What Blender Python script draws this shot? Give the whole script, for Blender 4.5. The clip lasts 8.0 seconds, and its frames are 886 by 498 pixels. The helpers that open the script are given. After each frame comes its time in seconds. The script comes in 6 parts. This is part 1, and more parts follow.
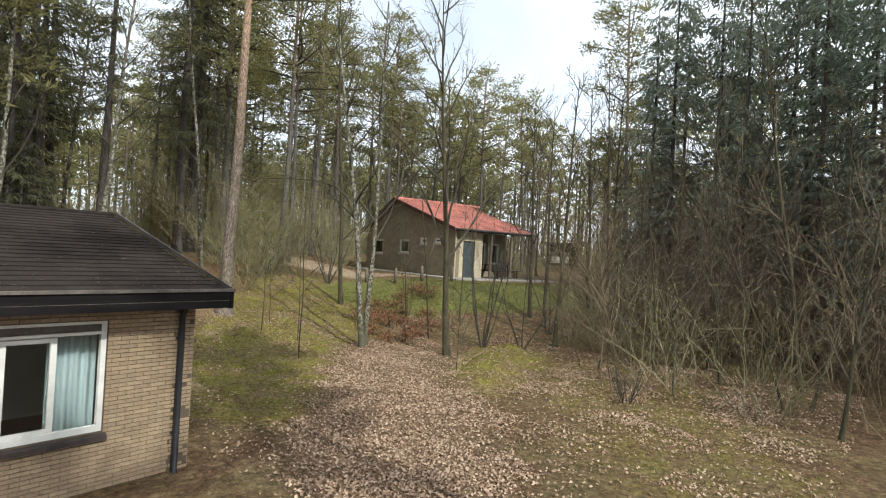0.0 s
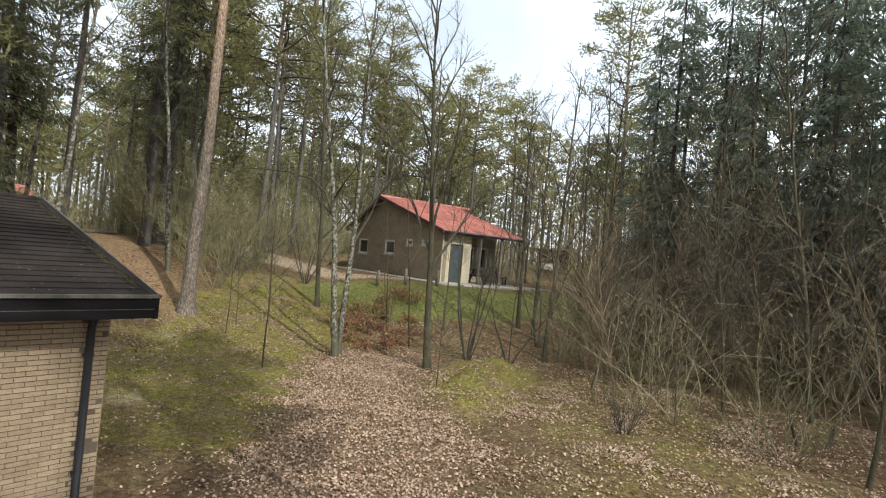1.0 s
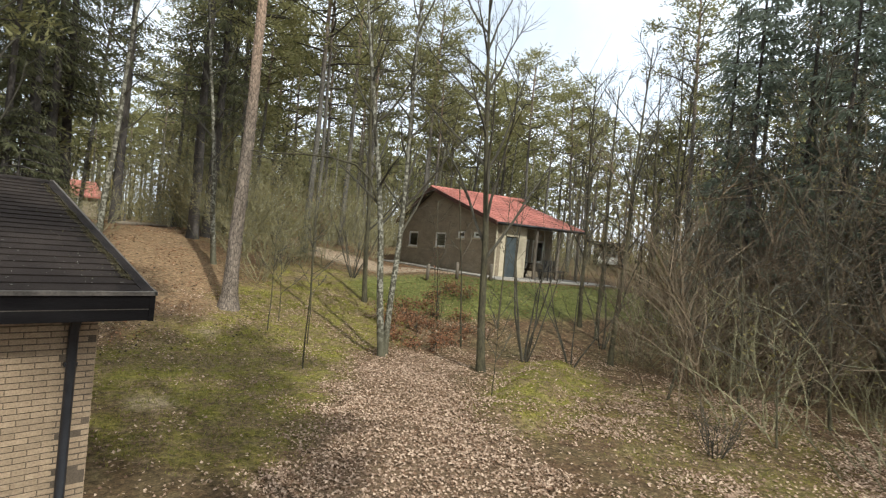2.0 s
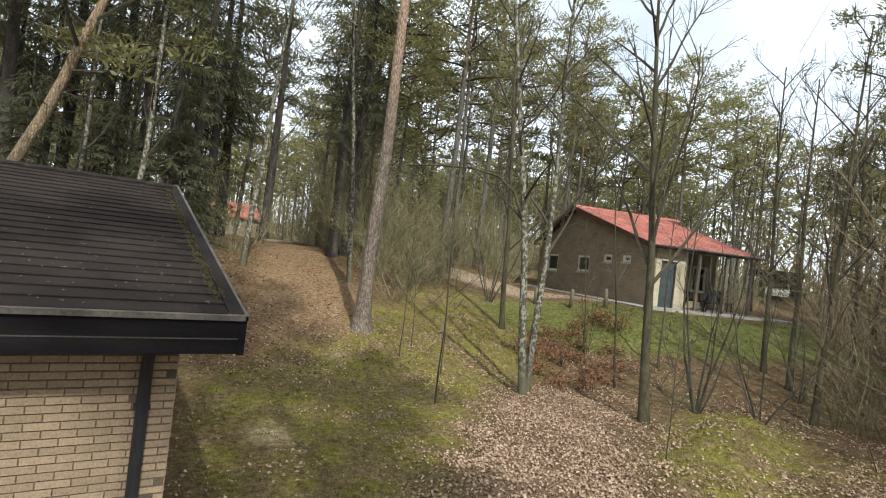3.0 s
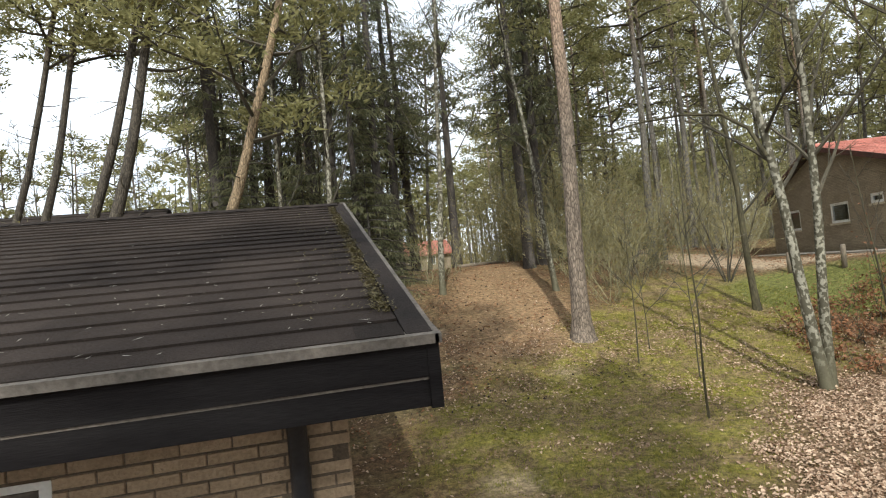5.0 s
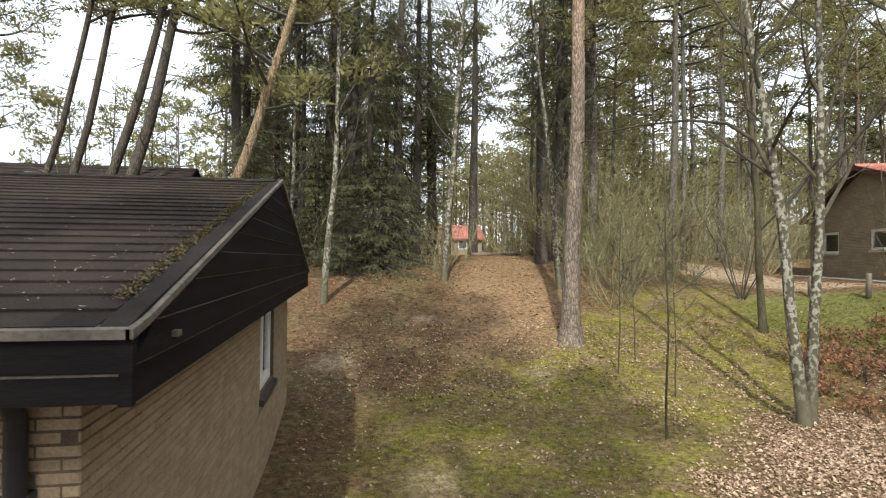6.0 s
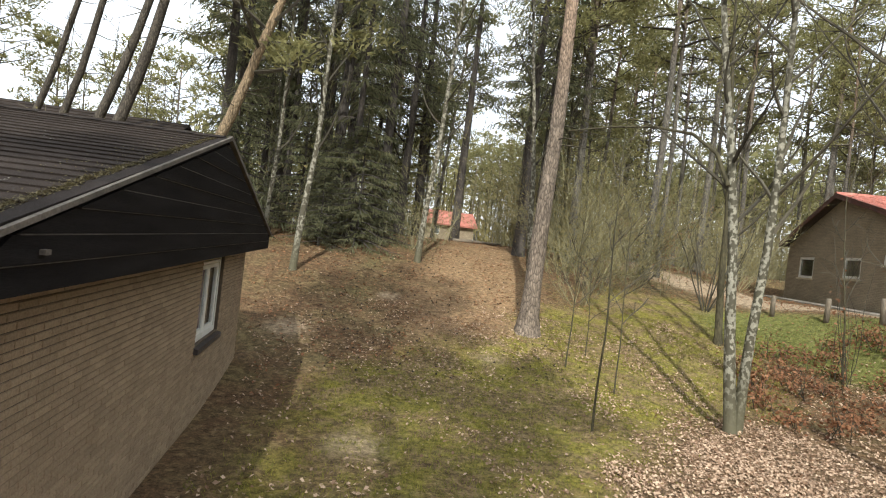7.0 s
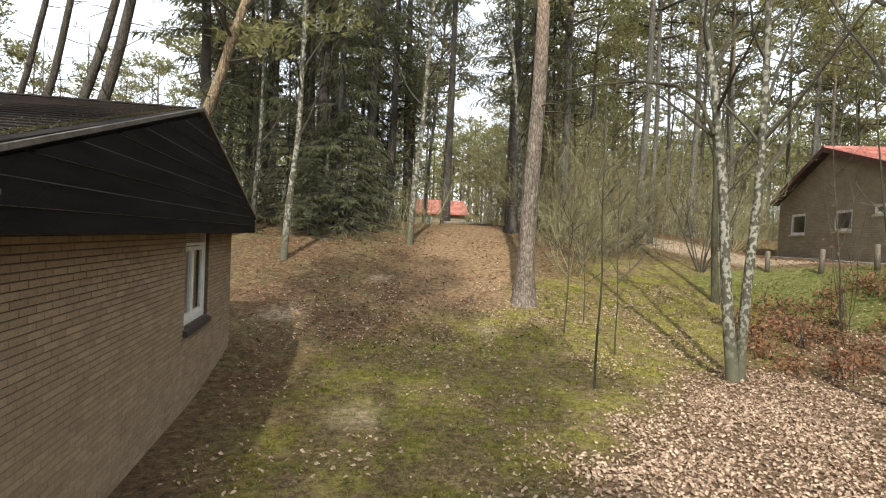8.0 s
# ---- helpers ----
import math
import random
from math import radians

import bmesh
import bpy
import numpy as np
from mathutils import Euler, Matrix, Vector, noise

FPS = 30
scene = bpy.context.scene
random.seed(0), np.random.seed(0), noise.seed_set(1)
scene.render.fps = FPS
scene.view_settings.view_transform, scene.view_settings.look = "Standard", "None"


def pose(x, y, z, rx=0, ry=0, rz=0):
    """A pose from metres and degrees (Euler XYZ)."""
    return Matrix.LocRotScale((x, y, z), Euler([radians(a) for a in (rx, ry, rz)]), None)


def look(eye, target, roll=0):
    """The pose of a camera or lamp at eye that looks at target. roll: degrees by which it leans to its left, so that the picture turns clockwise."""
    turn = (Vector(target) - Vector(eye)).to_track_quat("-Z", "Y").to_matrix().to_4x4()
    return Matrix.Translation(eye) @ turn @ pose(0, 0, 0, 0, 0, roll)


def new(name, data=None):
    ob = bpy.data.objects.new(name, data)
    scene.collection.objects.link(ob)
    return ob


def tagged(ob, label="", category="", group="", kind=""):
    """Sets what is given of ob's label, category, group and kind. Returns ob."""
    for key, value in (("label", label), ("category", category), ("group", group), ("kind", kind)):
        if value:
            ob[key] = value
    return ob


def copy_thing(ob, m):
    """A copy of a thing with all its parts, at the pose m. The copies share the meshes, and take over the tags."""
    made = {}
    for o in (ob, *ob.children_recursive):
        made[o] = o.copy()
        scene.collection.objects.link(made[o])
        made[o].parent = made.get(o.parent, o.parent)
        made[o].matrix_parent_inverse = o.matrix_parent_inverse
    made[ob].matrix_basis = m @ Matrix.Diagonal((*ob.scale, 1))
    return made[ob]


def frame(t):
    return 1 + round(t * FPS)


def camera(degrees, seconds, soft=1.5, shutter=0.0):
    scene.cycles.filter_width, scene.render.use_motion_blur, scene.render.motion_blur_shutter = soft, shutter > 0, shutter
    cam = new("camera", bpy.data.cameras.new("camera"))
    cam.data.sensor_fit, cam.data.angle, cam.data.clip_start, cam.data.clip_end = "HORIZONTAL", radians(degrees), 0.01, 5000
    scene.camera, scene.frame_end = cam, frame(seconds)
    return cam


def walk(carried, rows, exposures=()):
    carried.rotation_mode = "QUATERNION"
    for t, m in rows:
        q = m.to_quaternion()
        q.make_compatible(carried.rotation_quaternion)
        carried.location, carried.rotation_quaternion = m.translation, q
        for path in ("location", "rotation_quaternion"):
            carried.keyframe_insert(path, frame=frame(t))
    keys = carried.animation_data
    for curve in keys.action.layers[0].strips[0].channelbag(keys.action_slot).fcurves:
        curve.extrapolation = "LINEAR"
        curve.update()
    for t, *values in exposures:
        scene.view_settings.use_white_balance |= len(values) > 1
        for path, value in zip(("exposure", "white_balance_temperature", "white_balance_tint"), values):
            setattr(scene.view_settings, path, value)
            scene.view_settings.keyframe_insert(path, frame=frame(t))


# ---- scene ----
cam = camera(77.0, 8.0, soft=1.1, shutter=0.15)
ROWS = [
    (0, -4.108, -6.979, 3.144, 90.741, -3.182, -50.967),
    (0.5, -3.515, -6.579, 3.230, 91.783, -4.683, -51.697),
    (1, -2.944, -6.195, 3.230, 90.997, -5.340, -52.120),
    (1.2, -2.733, -6.049, 3.237, 90.351, -6.369, -52.194),
    (2.3, -1.552, -4.840, 3.132, 90.105, -5.525, -41.381),
    (2.5, -1.332, -4.539, 3.115, 90.406, -6.411, -36.758),
    (3, -0.964, -3.776, 3.067, 90.954, -6.545, -33.207),
    (3.5, -0.756, -3.050, 2.984, 90.938, -5.866, -30.183),
    (4, -0.639, -2.433, 2.871, 91.288, -2.452, -20.458),
    (4.5, -0.620, -2.088, 2.785, 92.027, 4.887, -14.239),
    (4.7, -0.583, -1.952, 2.756, 92.327, 6.277, -14.240),
    (5.8, 0.509, -1.973, 2.746, 92.168, 1.011, -9.111),
    (6, 0.736, -2.022, 2.785, 90.925, -0.433, -9.474),
    (6.5, 1.074, -2.242, 2.763, 89.595, -5.539, -10.083),
    (7, 1.347, -2.328, 2.707, 89.531, -6.663, -9.969),
    (7.5, 1.437, -2.233, 2.469, 89.336, -4.447, -10.687),
    (8, 1.472, -2.222, 2.349, 88.727, -2.417, -10.628),
]
walk(cam, [(t, pose(x, y, z, rx, ry, rz)) for t, x, y, z, rx, ry, rz in ROWS], [(0.0, 0.08, 5950, 6), (3.5, 0.12, 5950, 6), (6.0, 0.42, 6150, 7), (8.0, 0.48, 6150, 7)])
# ---- world, sun ----
SUN_EL, SUN_AZ = radians(41), math.atan2(-0.97, -0.22)  # direction towards the sun in plan
SUN_DIR = Vector((math.cos(SUN_EL) * math.cos(SUN_AZ), math.cos(SUN_EL) * math.sin(SUN_AZ), math.sin(SUN_EL)))
world = bpy.data.worlds.new("sky")
world.use_nodes = True
scene.world = world
wn, wl = world.node_tree.nodes, world.node_tree.links
sky = wn.new("ShaderNodeTexSky")
sky.sky_type, sky.sun_disc = "NISHITA", False
sky.sun_elevation, sky.sun_rotation = SUN_EL, math.atan2(SUN_DIR.x, SUN_DIR.y)
sky.air_density, sky.dust_density, sky.ozone_density = 1.0, 2.5, 1.0
cl_co = wn.new("ShaderNodeTexCoord")
cl_no = wn.new("ShaderNodeTexNoise")
cl_no.inputs["Scale"].default_value, cl_no.inputs["Detail"].default_value = 2.2, 6
cl_ra = wn.new("ShaderNodeValToRGB")
cl_ra.color_ramp.elements[0].position, cl_ra.color_ramp.elements[1].position = 0.33, 0.60
cl_ra.color_ramp.elements[0].color, cl_ra.color_ramp.elements[1].color = (0.62, 0.62, 0.62, 1), (1, 1, 1, 1)
cl_mx = wn.new("ShaderNodeMix")
cl_mx.data_type = "RGBA"
cl_mx.inputs["B"].default_value = (12.3, 12.6, 13.1, 1)  # thin bright cloud
wl.new(cl_co.outputs["Generated"], cl_no.inputs["Vector"])
wl.new(cl_no.outputs["Fac"], cl_ra.inputs["Fac"])
wl.new(cl_ra.outputs["Color"], cl_mx.inputs["Factor"])
wl.new(sky.outputs["Color"], cl_mx.inputs["A"])
wl.new(cl_mx.outputs["Result"], wn["Background"].inputs["Color"])
wn["Background"].inputs["Strength"].default_value = 0.10
sun_data = bpy.data.lights.new("sun", "SUN")
sun_data.energy, sun_data.angle, sun_data.color = 3.8, radians(0.9), (1.0, 0.955, 0.87)
sun = new("sun", sun_data)
sun.matrix_world = look(SUN_DIR * 80, (0, 0, 0))


# ---- materials ----
def material(name, c1, c2, scale=6.0, rough=0.85, bump=0.3, bump_scale=40.0, fine=0.35, metal=0.0, stretch=(1, 1, 1),
             random_tint=0.0, island=0.0, spec=0.3):
    """Two colours mixed by a broad noise, a fine grain over them, relief, and optional variation by object or by piece."""
    m = bpy.data.materials.new(name)
    m.use_nodes = True
    n, l = m.node_tree.nodes, m.node_tree.links
    b = n["Principled BSDF"]
    co, mp = n.new("ShaderNodeTexCoord"), n.new("ShaderNodeMapping")
    mp.inputs["Scale"].default_value = stretch
    l.new(co.outputs["Object"], mp.inputs["Vector"])
    big, small = n.new("ShaderNodeTexNoise"), n.new("ShaderNodeTexNoise")
    big.inputs["Scale"].default_value, big.inputs["Detail"].default_value = scale, 5
    small.inputs["Scale"].default_value, small.inputs["Detail"].default_value = bump_scale, 4
    for t in (big, small):
        l.new(mp.outputs["Vector"], t.inputs["Vector"])
    ramp = n.new("ShaderNodeValToRGB")
    ramp.color_ramp.elements[0].position, ramp.color_ramp.elements[1].position = 0.35, 0.65
    ramp.color_ramp.elements[0].color, ramp.color_ramp.elements[1].color = (*c1, 1), (*c2, 1)
    l.new(big.outputs["Fac"], ramp.inputs["Fac"])
    hsv = n.new("ShaderNodeHueSaturation")
    rng = n.new("ShaderNodeMapRange")
    rng.inputs["From Min"].default_value, rng.inputs["From Max"].default_value = 0.3, 0.7
    rng.inputs["To Min"].default_value, rng.inputs["To Max"].default_value = 1 - fine, 1 + fine
    l.new(small.outputs["Fac"], rng.inputs["Value"])
    value = rng.outputs["Result"]
    for amount, node, out in ((random_tint, "ShaderNodeObjectInfo", "Random"), (island, "ShaderNodeNewGeometry", "Random Per Island")):
        if amount:
            src, r2, mul = n.new(node), n.new("ShaderNodeMapRange"), n.new("ShaderNodeMath")
            r2.inputs["To Min"].default_value, r2.inputs["To Max"].default_value = 1 - amount, 1 + amount
            mul.operation = "MULTIPLY"
            l.new(src.outputs[out], r2.inputs["Value"])
            l.new(r2.outputs["Result"], mul.inputs[0])
            l.new(value, mul.inputs[1])
            value = mul.outputs[0]
    l.new(ramp.outputs["Color"], hsv.inputs["Color"])
    l.new(value, hsv.inputs["Value"])
    l.new(hsv.outputs["Color"], b.inputs["Base Color"])
    bp = n.new("ShaderNodeBump")
    bp.inputs["Strength"].default_value, bp.inputs["Distance"].default_value = bump, 0.02
    l.new(small.outputs["Fac"], bp.inputs["Height"])
    l.new(bp.outputs["Normal"], b.inputs["Normal"])
    b.inputs["Roughness"].default_value, b.inputs["Metallic"].default_value = rough, metal
    b.inputs["Specular IOR Level"].default_value = spec
    return m


def leafy(name, c1, c2, island=0.45, through_light=0.35):
    """Thin leaf or needle: varied per piece, some light comes through."""
    m = bpy.data.materials.new(name)
    m.use_nodes = True
    n, l = m.node_tree.nodes, m.node_tree.links
    b = n["Principled BSDF"]
    geo, ramp = n.new("ShaderNodeNewGeometry"), n.new("ShaderNodeValToRGB")
    ramp.color_ramp.elements[0].color, ramp.color_ramp.elements[1].color = (*c1, 1), (*c2, 1)
    l.new(geo.outputs["Random Per Island"], ramp.inputs["Fac"])
    info, hsv, r2 = n.new("ShaderNodeObjectInfo"), n.new("ShaderNodeHueSaturation"), n.new("ShaderNodeMapRange")
    r2.inputs["To Min"].default_value, r2.inputs["To Max"].default_value = 1 - island * 0.5, 1 + island * 0.5
    l.new(info.outputs["Random"], r2.inputs["Value"])
    l.new(r2.outputs["Result"], hsv.inputs["Value"])
    l.new(ramp.outputs["Color"], hsv.inputs["Color"])
    l.new(hsv.outputs["Color"], b.inputs["Base Color"])
    b.inputs["Roughness"].default_value = 0.6
    b.inputs["Specular IOR Level"].default_value = 0.25
    tr, mx = n.new("ShaderNodeBsdfTranslucent"), n.new("ShaderNodeMixShader")
    l.new(hsv.outputs["Color"], tr.inputs["Color"])
    mx.inputs["Fac"].default_value = through_light
    l.new(b.outputs["BSDF"], mx.inputs[1])
    l.new(tr.outputs["BSDF"], mx.inputs[2])
    l.new(mx.outputs["Shader"], n["Material Output"].inputs["Surface"])
    return m


def banded_bark(name, pale, dark, band, foot, foot_height):
    """Birch bark: pale skin with dark cross bands and scars, darker and mossy at the foot."""
    m = material(name, pale, tuple(c * 0.8 for c in pale), 3.0, 0.7, 0.5, 25.0, 0.2)
    n, l = m.node_tree.nodes, m.node_tree.links
    b, hsv = n["Principled BSDF"], n["Hue/Saturation/Value"]
    co, mp, no, ra, mx = (n.new("ShaderNodeTexCoord"), n.new("ShaderNodeMapping"), n.new("ShaderNodeTexNoise"),
                          n.new("ShaderNodeValToRGB"), n.new("ShaderNodeMix"))
    mp.inputs["Scale"].default_value = band
    no.inputs["Scale"].default_value, no.inputs["Detail"].default_value = 3.0, 8
    ra.color_ramp.elements[0].position, ra.color_ramp.elements[1].position = 0.45, 0.51
    mx.data_type = "RGBA"
    mx.inputs["B"].default_value = (*dark, 1)
    l.new(co.outputs["Object"], mp.inputs["Vector"])
    l.new(mp.outputs["Vector"], no.inputs["Vector"])
    l.new(no.outputs["Fac"], ra.inputs["Fac"])
    l.new(ra.outputs["Color"], mx.inputs["Factor"])
    l.new(hsv.outputs["Color"], mx.inputs["A"])
    sep, r2, mx2 = n.new("ShaderNodeSeparateXYZ"), n.new("ShaderNodeMapRange"), n.new("ShaderNodeMix")
    l.new(co.outputs["Object"], sep.inputs["Vector"])
    add = n.new("ShaderNodeMath")
    add.operation, add.use_clamp = "MULTIPLY_ADD", False
    add.inputs[1].default_value = 1.6
    l.new(no.outputs["Fac"], add.inputs[0])
    l.new(sep.outputs["Z"], add.inputs[2])
    r2.inputs["From Min"].default_value, r2.inputs["From Max"].default_value = foot_height, foot_height + 0.9
    r2.inputs["To Min"].default_value, r2.inputs["To Max"].default_value = 1, 0
    l.new(add.outputs[0], r2.inputs["Value"])
    mx2.data_type = "RGBA"
    mx2.inputs["B"].default_value = (*foot, 1)
    l.new(r2.outputs["Result"], mx2.inputs["Factor"])
    l.new(mx.outputs["Result"], mx2.inputs["A"])
    l.new(mx2.outputs["Result"], b.inputs["Base Color"])
    return m


def pine_bark(name, low, high, start, end):
    """Plated bark, grey-brown below, thin and orange high on the stem."""
    m = material(name, low, tuple(c * 0.62 for c in low), 5.0, 0.9, 0.9, 14.0, 0.3, stretch=(1.6, 1.6, 0.45))
    n, l = m.node_tree.nodes, m.node_tree.links
    b, hsv = n["Principled BSDF"], n["Hue/Saturation/Value"]
    co, sep, r2, mx = n.new("ShaderNodeTexCoord"), n.new("ShaderNodeSeparateXYZ"), n.new("ShaderNodeMapRange"), n.new("ShaderNodeMix")
    l.new(co.outputs["Object"], sep.inputs["Vector"])
    l.new(sep.outputs["Z"], r2.inputs["Value"])
    r2.inputs["From Min"].default_value, r2.inputs["From Max"].default_value = start, end
    mx.data_type = "RGBA"
    l.new(r2.outputs["Result"], mx.inputs["Factor"])
    l.new(hsv.outputs["Color"], mx.inputs["A"])
    h2 = n.new("ShaderNodeHueSaturation")
    h2.inputs["Color"].default_value = (*high, 1)
    rng = [x for x in n if x.bl_idname == "ShaderNodeMapRange"][0]
    l.new(rng.outputs["Result"], h2.inputs["Value"])
    l.new(h2.outputs["Color"], mx.inputs["B"])
    l.new(mx.outputs["Result"], b.inputs["Base Color"])
    vo, bp = n.new("ShaderNodeTexVoronoi"), [x for x in n if x.bl_idname == "ShaderNodeBump"][0]
    vo.feature = "DISTANCE_TO_EDGE"
    vo.inputs["Scale"].default_value = 13.0
    mp = [x for x in n if x.bl_idname == "ShaderNodeMapping"][0]
    l.new(mp.outputs["Vector"], vo.inputs["Vector"])
    l.new(vo.outputs["Distance"], bp.inputs["Height"])
    bp.inputs["Distance"].default_value = 0.05
    crack, dim = n.new("ShaderNodeMapRange"), n.new("ShaderNodeMix")
    crack.inputs["From Min"].default_value, crack.inputs["From Max"].default_value = 0.0, 0.16
    crack.inputs["To Min"].default_value, crack.inputs["To Max"].default_value = 0.42, 1.08
    l.new(vo.outputs["Distance"], crack.inputs["Value"])
    dim.data_type, dim.blend_type = "RGBA", "MULTIPLY"
    dim.inputs["Factor"].default_value = 1.0
    l.new(mx.outputs["Result"], dim.inputs["A"])
    l.new(crack.outputs["Result"], dim.inputs["B"])
    l.new(dim.outputs["Result"], b.inputs["Base Color"])
    return m


def glass_material(name, tint=(0.9, 0.95, 0.95)):
    m = bpy.data.materials.new(name)
    m.use_nodes = True
    b = m.node_tree.nodes["Principled BSDF"]
    b.inputs["Base Color"].default_value = (*tint, 1)
    b.inputs["Roughness"].default_value, b.inputs["Transmission Weight"].default_value = 0.02, 1.0
    b.inputs["IOR"].default_value = 1.45
    return m


M_BRICK = material("yellow_brick", (0.325, 0.238, 0.15), (0.28, 0.202, 0.127), 5, 0.9, 0.5, 70, 0.17, random_tint=0.13)
M_BRICK_F = material("yellow_brick_field", (0.325, 0.238, 0.15), (0.28, 0.202, 0.127), 5, 0.9, 0.5, 70, 0.17, island=0.13)
M_MORTAR = material("mortar", (0.125, 0.094, 0.064), (0.085, 0.065, 0.045), 8, 0.95, 0.4, 90, 0.25)
M_FASCIA = material("black_board", (0.011, 0.0095, 0.0095), (0.019, 0.017, 0.0165), 3, 0.7, 0.15, 60, 0.25, stretch=(0.3, 0.3, 4), spec=0.04)
M_TRIM = material("grey_trim", (0.165, 0.14, 0.115), (0.10, 0.086, 0.071), 4, 0.8, 0.2, 50, 0.25, metal=0.15)
M_SHINGLE = material("felt_shingle", (0.043, 0.033, 0.027), (0.025, 0.020, 0.017), 2.2, 0.97, 0.6, 160, 0.4, random_tint=0.14, spec=0.1)
M_SHINGLE_F = material("felt_shingle_field", (0.043, 0.033, 0.027), (0.025, 0.020, 0.017), 2.2, 0.97, 0.6, 160, 0.4, island=0.14, spec=0.1)
M_SEAM = material("brown_seam", (0.10, 0.082, 0.065), (0.05, 0.042, 0.035), 2.5, 0.7, 0.2, 60, 0.4, stretch=(1, 0.6, 1))
M_FELT = material("felt_sheet", (0.038, 0.030, 0.026), (0.024, 0.020, 0.018), 3, 0.97, 0.5, 150, 0.35, spec=0.1)
M_FRAME = material("white_frame_paint", (0.74, 0.72, 0.66), (0.62, 0.60, 0.54), 5, 0.45, 0.1, 60, 0.08)
M_SILL = material("dark_sill_tile", (0.06, 0.045, 0.04), (0.035, 0.03, 0.028), 8, 0.5, 0.2, 60, 0.2)
M_GLASS = glass_material("window_glass")
M_CURTAIN = material("pale_curtain", (0.30, 0.345, 0.335), (0.2, 0.24, 0.235), 3, 0.9, 0.3, 60, 0.12, stretch=(6, 6, 0.3))
M_CURTAIN2 = material("violet_curtain", (0.20, 0.16, 0.30), (0.12, 0.10, 0.20), 3, 0.9, 0.3, 60, 0.12, stretch=(6, 6, 0.3))
M_PLASTER = material("inner_plaster", (0.5, 0.48, 0.44), (0.42, 0.4, 0.37), 2, 0.9, 0.1, 60, 0.1)
M_PIPE = material("black_downpipe", (0.02, 0.02, 0.022), (0.03, 0.03, 0.032), 5, 0.4, 0.1, 60, 0.15)
M_WALL2 = material("brown_brick_wall", (0.345, 0.277, 0.187), (0.27, 0.214, 0.142), 1.2, 0.92, 0.4, 30, 0.3, stretch=(1, 1, 2.2))


def coursed(m, pale, dark):
    """Adds brick courses, too fine and far to be pieces, to a wall's material."""
    n, l = m.node_tree.nodes, m.node_tree.links
    co, sep, add, com, br, mx = (n.new("ShaderNodeTexCoord"), n.new("ShaderNodeSeparateXYZ"), n.new("ShaderNodeMath"), n.new("ShaderNodeCombineXYZ"),
                                 n.new("ShaderNodeTexBrick"), n.new("ShaderNodeMix"))
    l.new(co.outputs["Object"], sep.inputs["Vector"])
    l.new(sep.outputs["X"], add.inputs[0])
    l.new(sep.outputs["Y"], add.inputs[1])
    l.new(add.outputs[0], com.inputs["X"])
    l.new(sep.outputs["Z"], com.inputs["Y"])
    l.new(com.outputs["Vector"], br.inputs["Vector"])
    br.inputs["Color1"].default_value, br.inputs["Color2"].default_value = (*pale, 1), (1, 1, 1, 1)
    br.inputs["Mortar"].default_value = (*dark, 1)
    br.inputs["Scale"].default_value, br.inputs["Mortar Size"].default_value = 1.0, 0.007
    br.inputs["Brick Width"].default_value, br.inputs["Row Height"].default_value = 0.21, 0.0615
    mx.data_type, mx.blend_type = "RGBA", "MULTIPLY"
    mx.inputs["Factor"].default_value = 1.0
    l.new(n["Hue/Saturation/Value"].outputs["Color"], mx.inputs["A"])
    l.new(br.outputs["Color"], mx.inputs["B"])
    l.new(mx.outputs["Result"], n["Principled BSDF"].inputs["Base Color"])


coursed(M_WALL2, (0.82, 0.82, 0.82), (0.62, 0.62, 0.62))
M_CREAM = material("cream_brick", (0.55, 0.47, 0.33), (0.45, 0.38, 0.26), 3, 0.9, 0.4, 30, 0.2, stretch=(1, 1, 2.5))
M_TILE = material("red_roof_tile", (0.46, 0.175, 0.13), (0.33, 0.115, 0.085), 1.1, 0.75, 0.4, 30, 0.3, island=0.2)
M_VERGE = material("verge_board", (0.12, 0.05, 0.036), (0.07, 0.036, 0.028), 3, 0.75, 0.4, 30, 0.3)
M_DOOR = material("grey_door_paint", (0.075, 0.09, 0.092), (0.055, 0.066, 0.068), 4, 0.5, 0.1, 50, 0.1)
M_WOODOLD = material("weathered_wood", (0.22, 0.18, 0.13), (0.13, 0.105, 0.08), 3, 0.9, 0.6, 40, 0.3, stretch=(1, 1, 0.2))
M_DARKWOOD = material("dark_stained_wood", (0.05, 0.035, 0.025), (0.035, 0.026, 0.02), 4, 0.8, 0.4, 40, 0.3)
M_PAVE = material("concrete_paving", (0.38, 0.34, 0.285), (0.29, 0.26, 0.21), 1.5, 0.9, 0.3, 40, 0.2, random_tint=0.1)
M_PATH = material("sandy_path", (0.40, 0.36, 0.29), (0.30, 0.27, 0.21), 0.8, 0.95, 0.5, 25, 0.25)
M_TWIG = material("grey_brown_twig", (0.088, 0.076, 0.052), (0.056, 0.049, 0.035), 3, 0.9, 0.3, 40, 0.3, random_tint=0.3)
M_BRUSH = material("brush_stem", (0.20, 0.147, 0.09), (0.112, 0.083, 0.052), 1.5, 0.9, 0.3, 40, 0.3, random_tint=0.35)
M_BRUSH_OLIVE = material("olive_stem", (0.25, 0.225, 0.125), (0.165, 0.15, 0.085), 1.5, 0.9, 0.3, 40, 0.3, random_tint=0.35)
M_BARK = material("grey_green_bark", (0.092, 0.08, 0.043), (0.048, 0.041, 0.025), 4, 0.92, 0.7, 30, 0.35, stretch=(1, 1, 0.3), random_tint=0.2)
